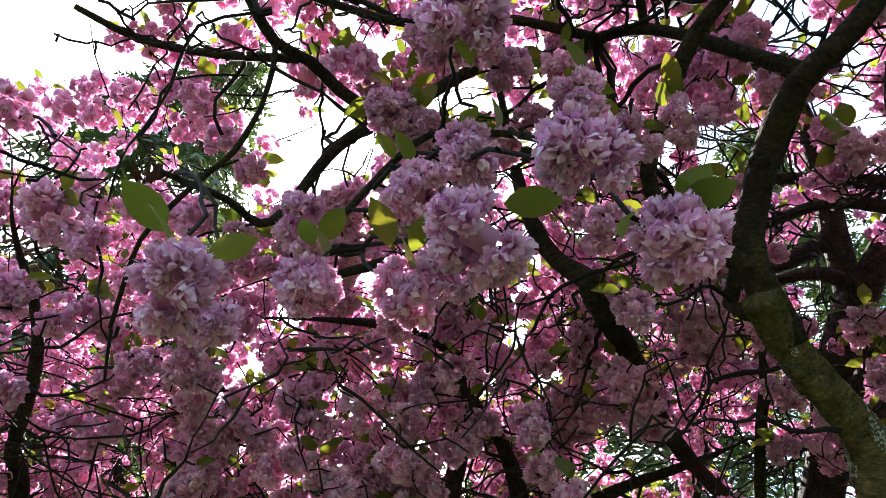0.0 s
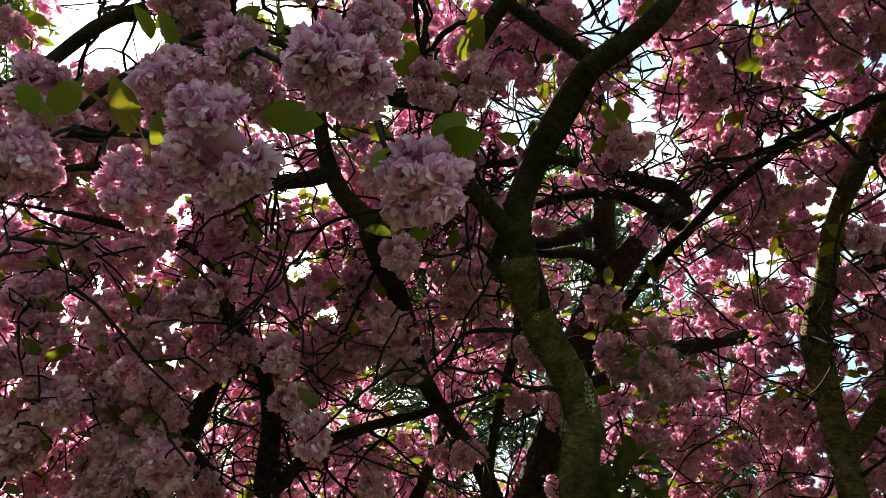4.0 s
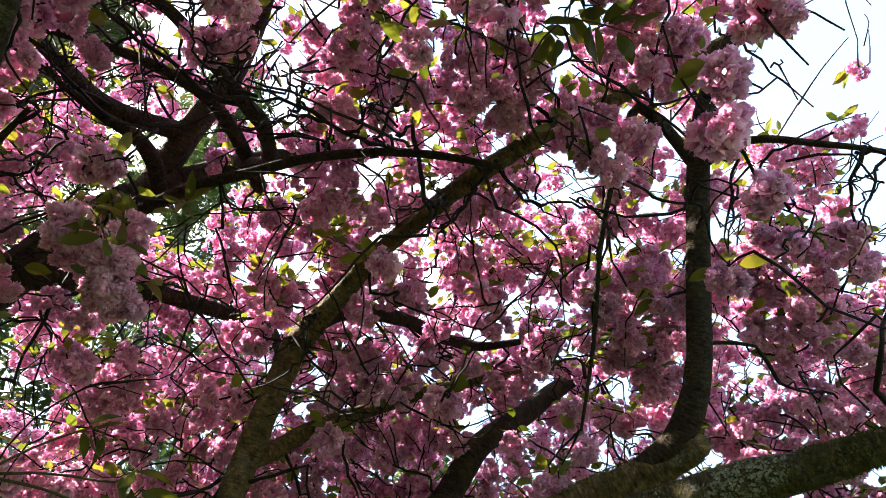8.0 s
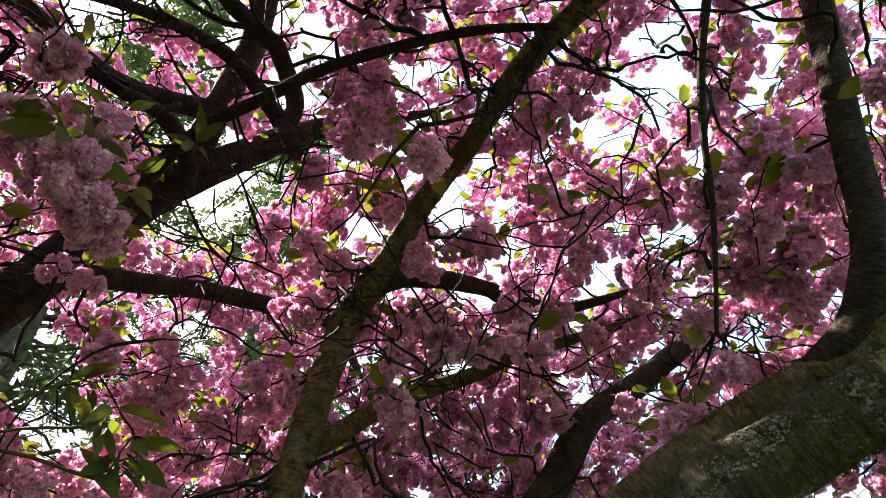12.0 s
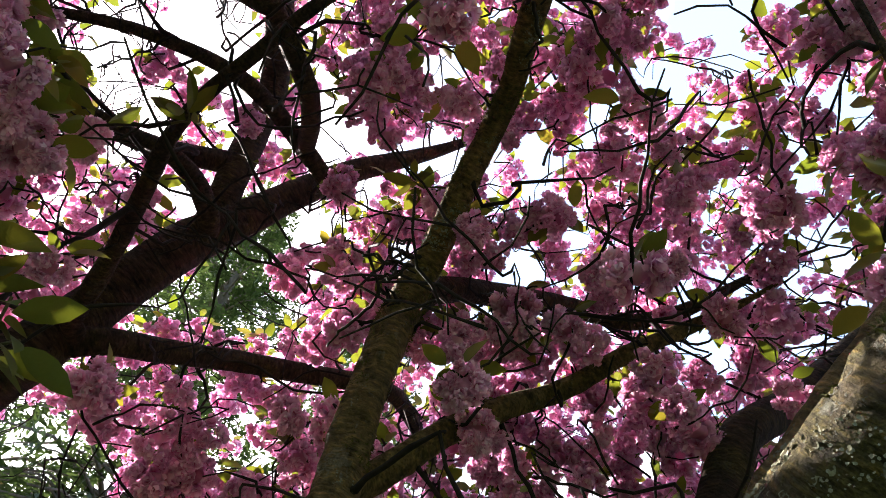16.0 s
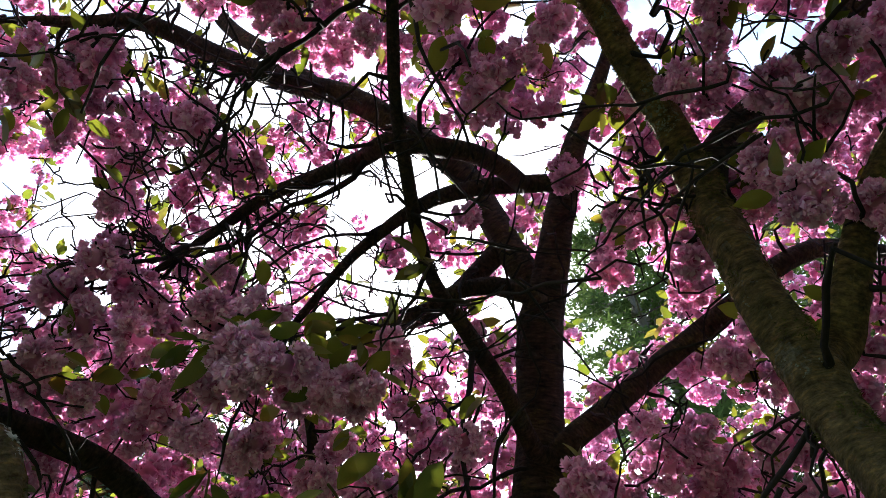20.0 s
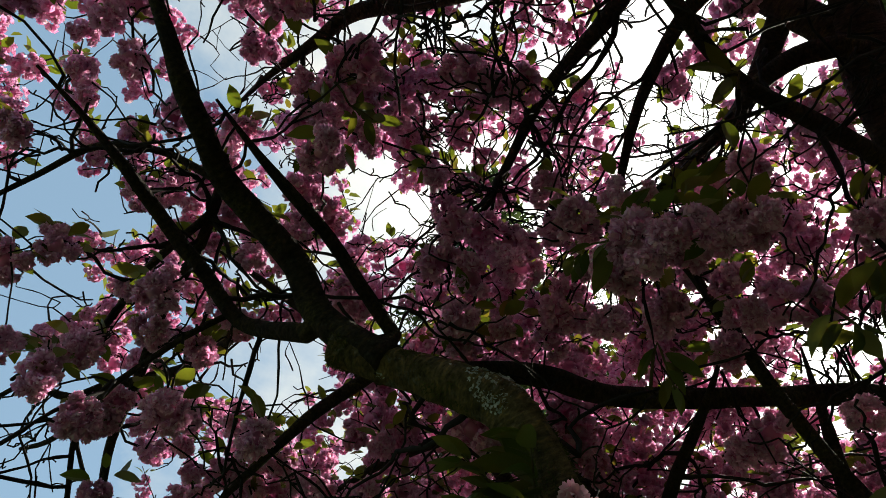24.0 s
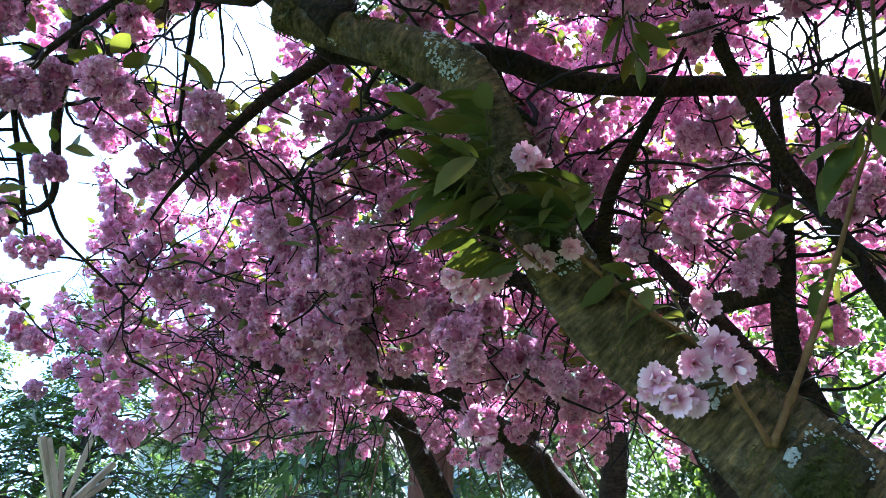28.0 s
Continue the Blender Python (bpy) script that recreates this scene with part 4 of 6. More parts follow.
gap((1.19, 0.67, 2.41), (-4.68, -0.72, 7.52), 0.051)
gap((1.03, 0.89, 2.20), (-6.01, 1.11, 5.79), 0.059)
gap((1.43, 1.06, 2.62), (-2.67, 2.50, 9.21), 0.044)
gap((1.30, 0.65, 2.52), (-3.74, -0.82, 8.42), 0.044)
gap((1.18, 1.12, 2.37), (-4.78, 3.03, 7.20), 0.044)
gap((1.20, 1.07, 2.42), (-4.60, 2.55, 7.58), 0.034)
gap((1.57, 1.31, 2.61), (-1.57, 4.51, 9.11), 0.027)
gap((1.78, 1.38, 2.64), (0.17, 5.16, 9.39), 0.027)
gap((0.99, 0.78, 2.13), (-6.27, 0.24, 5.17), 0.068)
gap((1.61, 1.94, 1.94), (-0.83, 9.22, 3.79), 0.102)
gap((1.67, 1.92, 2.05), (-0.29, 9.10, 4.70), 0.051)
gap((1.34, 1.81, 1.89), (-3.04, 8.20, 3.44), 0.068)
gap((1.25, 1.75, 1.86), (-3.75, 7.73, 3.19), 0.051)
gap((1.00, 0.94, 2.23), (-5.82, 1.06, 6.23), 0.076)
gap((1.13, 1.14, 2.38), (-4.75, 2.70, 7.43), 0.047)
gap((0.95, 0.98, 2.14), (-6.22, 1.38, 5.42), 0.034)
gap((1.12, 1.21, 2.35), (-4.78, 3.29, 7.16), 0.034)

gap((-0.12, 0.62, 2.45), (-2.53, 4.08, 9.25), 0.113)
gap((-0.03, 0.71, 2.43), (-1.66, 4.87, 9.07), 0.122)
gap((-0.14, 0.75, 2.37), (-2.71, 5.21, 8.49), 0.066)
gap((0.01, 0.57, 2.51), (-1.33, 3.56, 9.81), 0.047)
gap((-0.37, 0.52, 2.37), (-4.77, 3.11, 8.53), 0.094)
gap((0.20, 0.66, 2.49), (0.34, 4.38, 9.57), 0.028)
gap((0.54, 0.66, 2.40), (3.48, 4.42, 8.83), 0.066)
gap((0.66, 0.72, 2.30), (4.54, 4.95, 7.87), 0.066)
gap((-0.11, 0.93, 2.21), (-2.44, 6.81, 7.11), 0.028)
gap((0.42, 0.99, 2.15), (2.38, 7.37, 6.57), 0.066)
gap((0.57, 0.96, 2.11), (3.68, 7.13, 6.15), 0.066)
gap((0.65, 1.00, 2.12), (3.69, 7.23, 6.11), 0.075)
gap((0.52, 1.03, 2.15), (2.55, 7.48, 6.42), 0.066)
gap((0.02, 0.73, 2.44), (-1.98, 4.84, 9.00), 0.094)
gap((0.62, 0.70, 2.42), (3.38, 4.54, 8.88), 0.038)
gap((1.57, 1.38, 2.27), (3.61, 7.73, 6.69), 0.066)
gap((1.65, 1.40, 2.19), (4.36, 7.91, 5.96), 0.094)
gap((1.96, 1.63, 2.32), (3.09, 7.97, 7.07), 0.094)
gap((2.03, 1.64, 2.29), (3.71, 8.04, 6.78), 0.075)
gap((2.13, 1.59, 2.56), (3.45, 5.97, 9.12), 0.122)
gap((2.04, 1.82, 2.36), (2.66, 8.02, 7.38), 0.094)
gap((1.78, 1.44, 2.64), (0.31, 4.60, 9.84), 0.085)
gap((1.86, 1.49, 2.62), (1.00, 5.09, 9.72), 0.056)
gap((2.28, 1.59, 2.58), (3.34, 5.95, 9.20), 0.094)
gap((2.29, 1.69, 2.49), (3.45, 6.90, 8.46), 0.047)
gap((1.52, 1.10, 2.52), (-2.93, 2.88, 8.92), 0.066)
gap((1.75, 1.02, 2.65), (-0.88, 2.20, 10.11), 0.056)
gap((1.39, 0.77, 2.43), (-4.13, -0.08, 8.17), 0.075)
gap((1.50, 0.79, 2.57), (-2.55, 0.28, 9.45), 0.094)
gap((1.32, 0.70, 2.42), (-4.21, -0.54, 8.06), 0.094)
gap((1.46, 0.14, 2.46), (6.37, -1.61, 8.53), 0.122)
gap((1.54, 0.07, 2.35), (7.17, -2.22, 7.56), 0.075)
gap((1.20, 1.08, 2.32), (-4.77, 2.34, 7.50), 0.066)
gap((0.11, 0.72, 2.15), (-0.77, 6.33, 8.13), 0.055)

# the camera's own walk, round which blossom is cleared and detailed
WAY = np.array([(0.18, 0.2, 1.6), (0.3, 0.2, 1.62), (0.72, 0.36, 1.7), (1.1, 0.58, 1.72), (1.42, 0.64, 1.72), (1.82, 0.84, 1.73), (2.15, 1.1, 1.76), (2.1, 0.9, 1.72), (1.95, 0.92, 1.68)])


def from_way(p):
    """Distance of points from the camera's walk at eye height."""
    d = np.full(len(p), 1e9)
    for a, b in zip(WAY[:-1], WAY[1:]):
        ab = b - a
        s = np.clip((p - a) @ ab / (ab @ ab), 0, 1)
        d = np.minimum(d, np.linalg.norm(p - a - s[:, None] * ab, axis=1))
    return d


def in_gap(p, grow=1.0):
    hit = np.zeros(len(p), bool)
    for a, b, widen in GAPS:
        ab = b - a
        n = np.linalg.norm(ab)
        s = (p - a) @ ab / n
        off = np.linalg.norm(p - a - np.clip(s, 0, n)[:, None] * (ab / n), axis=1)
        hit |= (s > -0.4) & (off < (s + 1.1) * widen * grow * 0.45 + 0.025)
    return hit


def canopy_here(p):
    """How likely blossom is at points: the crowns' roof and skirts, cut to fit the view and to let in light."""
    x, y, z = p.T
    edge = np.ones(len(p))
    edge *= np.clip((y + 1.3 + 0.25 * np.sin(x * 2.1)) / 0.8, 0, 1)
    # blossom behind the camera is left out to let in more light
    edge *= np.where((x < 2.6) & (y < -0.3) | (x < 1.3) & (y < 0.25) & (z < 3.2), 0.0, 1.0)
    edge *= np.clip((7.6 - y) / 1.5, 0, 1) * np.clip((6.2 - x) / 1.5, 0, 1)
    west = -1.1 - 0.55 * np.maximum(y - 0.8, 0) - np.where(y > 1.6, 1.6, 0)
    edge *= np.clip((x - west) / 0.5, 0, 1)
    # the skirts' lower edge follows sight lines from the camera's last stand
    far = np.hypot(x - 1.95, y - 0.92)
    low = np.where(x < 1.2, 1.74 + 0.205 * far, 0) + 0 * z
    low = np.maximum(low, 2.25 + 0.35 * np.exp(-((x - 1.6) ** 2 + (y - 0.8) ** 2) / 1.6) + 0.12 * np.sin(x * 1.7 + 1) * np.sin(y * 1.3))
    # the roof drops beyond y 3.2 so that more sun gets in
    top = 5.1 - 0.045 * ((x - 1.5) ** 2 + (y - 2.5) ** 2) - 0.42 * np.maximum(y - 3.2, 0)
    return edge * (z > low) * (z < top) * (0.45 + 0.55 * np.clip((z - low) / 1.0, 0, 1))


rng = np.random.default_rng(11)
cand = rng.uniform((-5.2, -1.8, 2.1), (7.2, 8.6, 6.0), (SPRAYS, 3))
keep = rng.uniform(0, 1, len(cand)) < canopy_here(cand)
# the sunlit skirt of the far cherry is the densest
skirt = rng.uniform((-4.2, 1.9, 1.9), (0.6, 6.6, 3.9), (1050, 3))
# and the roof over the old limbs closes against the sky
roof = rng.uniform((-0.6, 1.2, 3.9), (3.0, 4.4, 5.2), (110, 3))
cand = np.vstack([cand, skirt, roof])
keep = np.concatenate([keep, canopy_here(skirt) > 0.3, canopy_here(roof) > 0.3])
cand = cand[keep]
cand = cand[(from_way(cand) > 1.25) & ~in_gap(cand, 0.8)]

# each spray reaches back to the nearest branch, thick ones first
d0 = np.array([np.min(np.linalg.norm(NODES - c, axis=1)) for c in cand])
cand = cand[np.argsort(d0)]
all_p = np.zeros((len(NODES) + len(cand) * 6, 3))
all_p[:len(NODES)] = NODES
all_w = np.zeros(len(all_p))
all_o = np.zeros(len(all_p), int)
all_o[:len(NODES)] = OWNERS
all_r = np.zeros(len(all_p))
all_r[:len(NODES)] = RADII
count = len(NODES)
twig_rows = {k: [] for k in range(len(TREES))}
spots, spot_tree = [], []
for c in cand:
    d = np.linalg.norm(all_p[:count] - c, axis=1) + all_w[:count]
    i = int(d.argmin())
    base, owner = all_p[i], all_o[i]
    way = c - base
    n = np.linalg.norm(way)
    if n < 0.05 or n > 1.3:
        continue
    sag = rng.normal(0, 0.16, 3) * n + np.array([0, 0, 0.06 * n])
    length = rng.uniform(0.22, 0.5)
    out = way / n + rng.normal(0, 0.55, 3) + np.array([0, 0, -0.12])
    out /= np.linalg.norm(out)
    r0 = min(all_r[i] * 0.8, 0.0052 + 0.0095 * n)
    tip = c + out * length
    pts = [(*base, r0), (*(base + way * 0.35 + sag), r0 * 0.85), (*(base + way * 0.7 + sag * 0.7 + rng.normal(0, 0.035, 3)), r0 * 0.7), (*c, max(0.0042, r0 * 0.65)), (*(c + out * length * 0.5 + rng.normal(0, 0.03, 3)), 0.0037), (*tip, 0.0022)]
    if from_way(np.array(pts)[:, :3]).min() < 1.22:
        continue
    if in_gap(np.array(pts)[1:, :3], 0.8).any() and rng.uniform() < 0.4:
        continue
    twig_rows[owner].append(np.array(pts))
    for q in range(1, 6):
        all_p[count], all_o[count], all_w[count], all_r[count] = pts[q][:3], owner, 0.06, max(0.003, pts[q][3])
        count += 1
    bare = rng.uniform() < 0.16
    for q in range(3 if bare else 1):
        s = rng.uniform(0.1, 0.8)
        start = c + out * length * s
        off = out * 0.6 + rng.normal(0, 0.7, 3)
        off = off / np.linalg.norm(off) * rng.uniform(0.12, 0.32)
        twig_rows[owner].append(np.array([(*start, 0.0035), (*(start + off * 0.5 + rng.normal(0, 0.032, 3)), 0.0028), (*(start + off + np.array([0, 0, -0.03])), 0.0018)]))
    m = 1 if bare else int(length / 0.105) + 1
    for s in range(m):
        at = c + out * length * (s + 0.5) / m
        side = rng.normal(0, 1, 3)
        side -= out * (side @ out)
        side /= np.linalg.norm(side)
        spots.append(at + side * rng.uniform(0.02, 0.07) + np.array([0, 0, -0.03]))
        spot_tree.append(owner)
    if n > 0.35:
        for s in np.arange(0.35, 1.0, 0.15 / n):
            if rng.uniform() < 0.55:
                at = base + way * s + sag * (1 - abs(2 * s - 1))
                spots.append(at + rng.normal(0, 0.045, 3))
                spot_tree.append(owner)
spots, spot_tree = np.array(spots), np.array(spot_tree)


def fork(owner, base, way, length, r, depth):
    """A bare crooked branchlet that forks and forks again."""
    p, rows, kids = np.array(base), [(*base, r)], []
    way = way / np.linalg.norm(way)
    bend = brng.normal(0, 0.16, 3) + np.array([0, 0, -0.1])
    for q in range(1, 7):
        way = way + bend * 0.5 + brng.normal(0, 0.13, 3)
        way = way / np.linalg.norm(way)
        p = p + way * length / 6
        rows.append((*p, max(0.0024, r * (1 - 0.6 * q / 6))))
        if depth and brng.uniform() < 0.62:
            kids.append((p.copy(), way + brng.normal(0, 0.75, 3), length * brng.uniform(0.35, 0.65), max(0.003, r * 0.6)))
    if from_way(np.array(rows)[:, :3]).min() < 1.25:
        return
    twig_rows[owner].append(np.array(rows))
    for kid in kids:
        fork(owner, *kid, depth - 1)


brng = np.random.default_rng(77)
reach = from_way(NODES)
web = np.nonzero((OWNERS == 1) & (NODES[:, 0] > 0.6) & (NODES[:, 0] < 2.1) & (NODES[:, 2] > 3.4) & (RADII < 0.06))[0]
for j in brng.choice(web, 34):
    fork(1, NODES[j], np.array([-0.8, 0.1, -0.3]) + brng.normal(0, 0.5, 3), brng.uniform(0.45, 0.95), min(0.0095, RADII[j] * 0.6), 2)
for k in (0, 1, 3, 4, 7):
    mine = np.nonzero((OWNERS == k) & (reach > 1.3) & (reach < 3.6) & (RADII < 0.05) & (RADII > 0.007))[0]
    for j in (brng.choice(mine, 17) if len(mine) else []):
        fork(k, NODES[j], brng.normal(0, 0.7, 3) + np.array([0, 0, -0.15]), brng.uniform(0.35, 0.8), min(0.008, RADII[j] * 0.6), 1)
# spots keep off the camera's walk and above sight lines from its last stand
ok = (from_way(spots) > np.where(rng.uniform(0, 1, len(spots)) < 0.12, 1.15, 1.75)) & ~in_gap(spots) & (spots[:, 2] > np.where(spots[:, 0] < 1.2, 1.64 + 0.19 * np.hypot(spots[:, 0] - 1.95, spots[:, 1] - 0.92), 2.0))
# blossom between the camera's walk and the big limbs is thinned to keep them in view
for j in np.nonzero(RADII > 0.014)[0]:
    near = np.argsort(np.linalg.norm(WAY - NODES[j], axis=1))[:3]
    for w in near:
        ab = NODES[j] - WAY[w]
        s = (spots - WAY[w]) @ ab / (ab @ ab)
        off = np.linalg.norm(spots - WAY[w] - s[:, None] * ab, axis=1)
        ok &= ~((s > 0.2) & (s < 1.0) & (off < (RADII[j] + 0.045) * s) & (rng.uniform(0, 1, len(spots)) < (0.92 if RADII[j] > 0.03 else 0.5)))
spots, spot_tree = spots[ok], spot_tree[ok]


def blossom(x, y, z, size, tree):
    """One of the big clusters that hang close to the camera's walk, placed to fit its views."""
    NEAR.append((x, y, z, size, TREES.index(tree)))


NEAR = []
blossom(0.208, 0.748, 2.302, 0.15, ONE)
blossom(0.317, 0.581, 2.24, 0.13, ONE)
blossom(0.437, 0.687, 2.23, 0.14, ONE)
blossom(-0.147, 0.731, 2.157, 0.13, ONE)
blossom(1.859, 1.722, 3.028, 0.13, TWO)
blossom(2.631, 1.549, 3.423, 0.13, ONE)
blossom(2.853, 1.778, 2.979, 0.13, ONE)
blossom(1.583, 1.874, 3.073, 0.15, TWO)
blossom(1.576, 1.85, 2.98, 0.13, TWO)
blossom(1.282, 1.692, 3.459, 0.12, TWO)
blossom(1.995, 1.904, 3.851, 0.12, TWO)
blossom(2.349, 1.868, 3.815, 0.13, TWO)
blossom(2.831, 0.858, 2.598, 0.13, ONE)
blossom(3.504, 1.186, 3.147, 0.13, ONE)
blossom(0.088, 0.986, 2.998, 0.12, ONE)
blossom(0.066, 1.053, 2.713, 0.12, ONE)
blossom(0.169, 0.563, 2.592, 0.15, ONE)
blossom(-0.049, 0.900, 2.351, 0.13, ONE)
blossom(-0.153, 0.832, 2.223, 0.11, ONE)
blossom(0.116, 0.951, 2.787, 0.12, ONE)
blossom(-0.267, 0.980, 2.924, 0.13, ONE)
blossom(0.091, 0.707, 2.800, 0.12, ONE)
blossom(0.006, 0.892, 2.924, 0.11, ONE)
blossom(0.261, 0.867, 2.604, 0.11, ONE)
blossom(0.597, 1.282, 2.719, 0.12, ONE)
blossom(0.272, 0.819, 2.972, 0.11, ONE)
blossom(0.393, 0.771, 2.760, 0.13, ONE)
blossom(1.177, 1.042, 3.100, 0.13, ONE)
blossom(1.240, 0.728, 3.200, 0.14, ONE)
blossom(0.560, 0.939, 2.912, 0.12, ONE)
blossom(0.440, 1.815, 2.641, 0.12, ONE)
blossom(1.534, 0.769, 3.240, 0.13, ONE)
blossom(1.421, 1.643, 3.069, 0.15, ONE)
blossom(1.456, 1.701, 2.913, 0.15, ONE)
blossom(1.575, 1.643, 2.815, 0.12, ONE)
blossom(1.747, 1.159, 3.478, 0.15, TWO)
blossom(1.874, 0.932, 3.609, 0.14, TWO)
blossom(1.850, -0.113, 3.286, 0.15, EIGHT)
blossom(1.378, 1.285, 3.587, 0.15, TWO)
blossom(2.661, 1.646, 2.867, 0.13, EIGHT)
blossom(1.935, 0.560, 3.647, 0.15, EIGHT)
blossom(2.030, 0.700, 3.564, 0.15, EIGHT)
blossom(2.416, 0.174, 2.933, 0.14, EIGHT)
blossom(1.931, 0.314, 3.541, 0.13, EIGHT)
blossom(1.559, 1.637, 2.827, 0.16, ONE)
blossom(1.654, 1.650, 2.798, 0.13, ONE)
blossom(1.575, 1.625, 2.966, 0.13, ONE)
blossom(2.846, 0.754, 2.721, 0.13, EIGHT)
blossom(2.814, 0.756, 2.845, 0.13, EIGHT)
blossom(2.846, 0.517, 3.111, 0.14, EIGHT)
blossom(2.754, 0.563, 3.202, 0.13, EIGHT)
blossom(2.883, 0.910, 2.632, 0.12, EIGHT)
blossom(2.735, 1.521, 3.094, 0.15, EIGHT)
blossom(2.845, 1.466, 3.095, 0.12, EIGHT)
blossom(2.668, 1.667, 3.054, 0.12, EIGHT)
blossom(3.007, 1.215, 3.276, 0.13, EIGHT)
blossom(1.675, 1.804, 2.885, 0.13, TWO)
blossom(1.723, 1.822, 2.892, 0.13, TWO)
blossom(1.752, 1.926, 3.199, 0.12, TWO)
blossom(3.014, 1.733, 3.429, 0.15, EIGHT)
blossom(2.956, 1.834, 3.418, 0.12, EIGHT)
blossom(2.985, 1.826, 3.093, 0.11, EIGHT)
blossom(3.099, 1.786, 2.663, 0.13, EIGHT)
blossom(2.898, 2.022, 2.809, 0.13, EIGHT)
blossom(1.870, 2.096, 2.561, 0.12, TWO)
blossom(3.153, 1.458, 3.548, 0.13, EIGHT)
blossom(3.320, 1.195, 3.350, 0.15, EIGHT)
blossom(3.305, 1.339, 3.471, 0.12, EIGHT)
blossom(2.435, 1.411, 3.808, 0.13, EIGHT)
blossom(1.661, 1.099, 3.688, 0.13, TWO)
blossom(1.905, 1.216, 3.625, 0.14, TWO)
blossom(1.730, 1.931, 3.376, 0.12, TWO)
blossom(2.903, 1.750, 3.343, 0.15, EIGHT)
blossom(2.962, 1.681, 3.343, 0.14, EIGHT)
blossom(2.911, 1.876, 3.151, 0.13, EIGHT)
blossom(1.063, 1.047, 3.429, 0.13, ONE)
blossom(1.141, 1.708, 3.215, 0.14, TWO)
blossom(0.947, 1.632, 3.097, 0.14, TWO)
blossom(1.385, 1.949, 2.968, 0.13, TWO)
blossom(2.402, 1.482, 3.890, 0.13, TWO)
blossom(2.351, 1.855, 3.892, 0.13, TWO)
blossom(1.873, 2.129, 3.027, 0.10, TWO)
blossom(1.245, 1.914, 3.039, 0.13, TWO)
blossom(0.574, 0.355, 3.294, 0.14, ONE)
blossom(0.415, 0.920, 3.220, 0.12, ONE)
blossom(0.622, 1.089, 3.264, 0.12, ONE)
blossom(0.218, 1.115, 2.958, 0.14, ONE)
blossom(0.049, 0.938, 2.908, 0.13, ONE)
blossom(-0.107, 0.981, 2.605, 0.14, ONE)
blossom(-0.089, 0.690, 2.637, 0.16, ONE)
blossom(-0.130, 0.778, 2.552, 0.13, ONE)
blossom(0.169, 0.578, 3.374, 0.12, ONE)
blossom(0.501, 0.755, 3.438, 0.13, ONE)
blossom(0.074, 0.792, 3.125, 0.12, ONE)
blossom(0.251, 1.123, 3.165, 0.12, ONE)
blossom(0.415, 1.172, 3.189, 0.12, ONE)
blossom(1.658, 1.815, 2.936, 0.12, TWO)
blossom(1.545, 1.801, 2.975, 0.12, TWO)
blossom(1.426, 1.928, 2.959, 0.12, TWO)
blossom(1.548, 2.037, 2.912, 0.12, TWO)
blossom(0.874, 1.687, 3.127, 0.13, TWO)
blossom(0.963, 1.787, 3.134, 0.12, TWO)
blossom(1.062, 2.039, 3.300, 0.13, TWO)
blossom(0.832, 1.387, 3.486, 0.12, ONE)
blossom(1.198, 1.805, 3.636, 0.14, TWO)
blossom(-0.016, 1.741, 3.078, 0.13, TWO)
blossom(0.090, 1.889, 2.935, 0.13, TWO)
blossom(-0.017, 1.636, 3.139, 0.12, TWO)
blossom(-0.169, 0.499, 3.080, 0.13, ONE)
blossom(0.342, 0.447, 3.382, 0.13, ONE)
blossom(0.171, 0.498, 3.207, 0.13, ONE)
blossom(0.018, 1.182, 3.083, 0.15, ONE)
blossom(0.036, 0.953, 2.959, 0.15, ONE)
blossom(1.314, 2.509, 2.511, 0.12, TWO)
blossom(1.267, 2.519, 2.451, 0.12, TWO)
blossom(0.090, 2.038, 3.116, 0.14, TWO)
blossom(-0.002, 2.006, 3.016, 0.14, TWO)
blossom(1.378, 2.263, 3.049, 0.13, TWO)
blossom(1.565, 2.409, 2.797, 0.12, TWO)
blossom(0.744, 1.786, 3.306, 0.12, TWO)
blossom(-1.911, 1.465, 2.588, 0.13, THREE)
blossom(-1.855, 1.667, 2.678, 0.12, THREE)
blossom(-1.869, 1.372, 2.793, 0.14, THREE)
blossom(-1.869, 1.555, 2.702, 0.13, THREE)
blossom(-1.756, 2.264, 2.381, 0.12, THREE)
blossom(-1.703, 2.473, 2.723, 0.14, THREE)
blossom(-1.624, 2.773, 2.890, 0.14, THREE)

NEAR = [r for r in NEAR if not in_gap(np.array([r[:3]]))[0]]
# clusters that hang free against the sky at the crown's edge, placed to fit the view
blossom(0.401, 0.611, 3.160, 0.13, ONE)
blossom(0.375, 0.904, 2.718, 0.13, ONE)
blossom(0.497, 1.071, 2.754, 0.13, ONE)
blossom(0.127, 0.830, 3.095, 0.14, ONE)
blossom(0.287, 1.116, 3.142, 0.12, ONE)
blossom(0.661, 0.900, 2.931, 0.12, ONE)
blossom(0.341, 0.534, 3.084, 0.13, ONE)
blossom(0.191, 0.755, 2.520, 0.13, ONE)
blossom(0.111, 0.795, 2.464, 0.13, ONE)
blossom(0.162, 0.952, 2.458, 0.13, ONE)
blossom(0.108, 0.865, 2.316, 0.13, ONE)
blossom(0.204, 0.637, 2.928, 0.13, ONE)
blossom(0.204, 0.750, 2.944, 0.12, ONE)
blossom(0.363, 1.107, 3.282, 0.12, ONE)
blossom(0.432, 0.713, 3.493, 0.13, ONE)

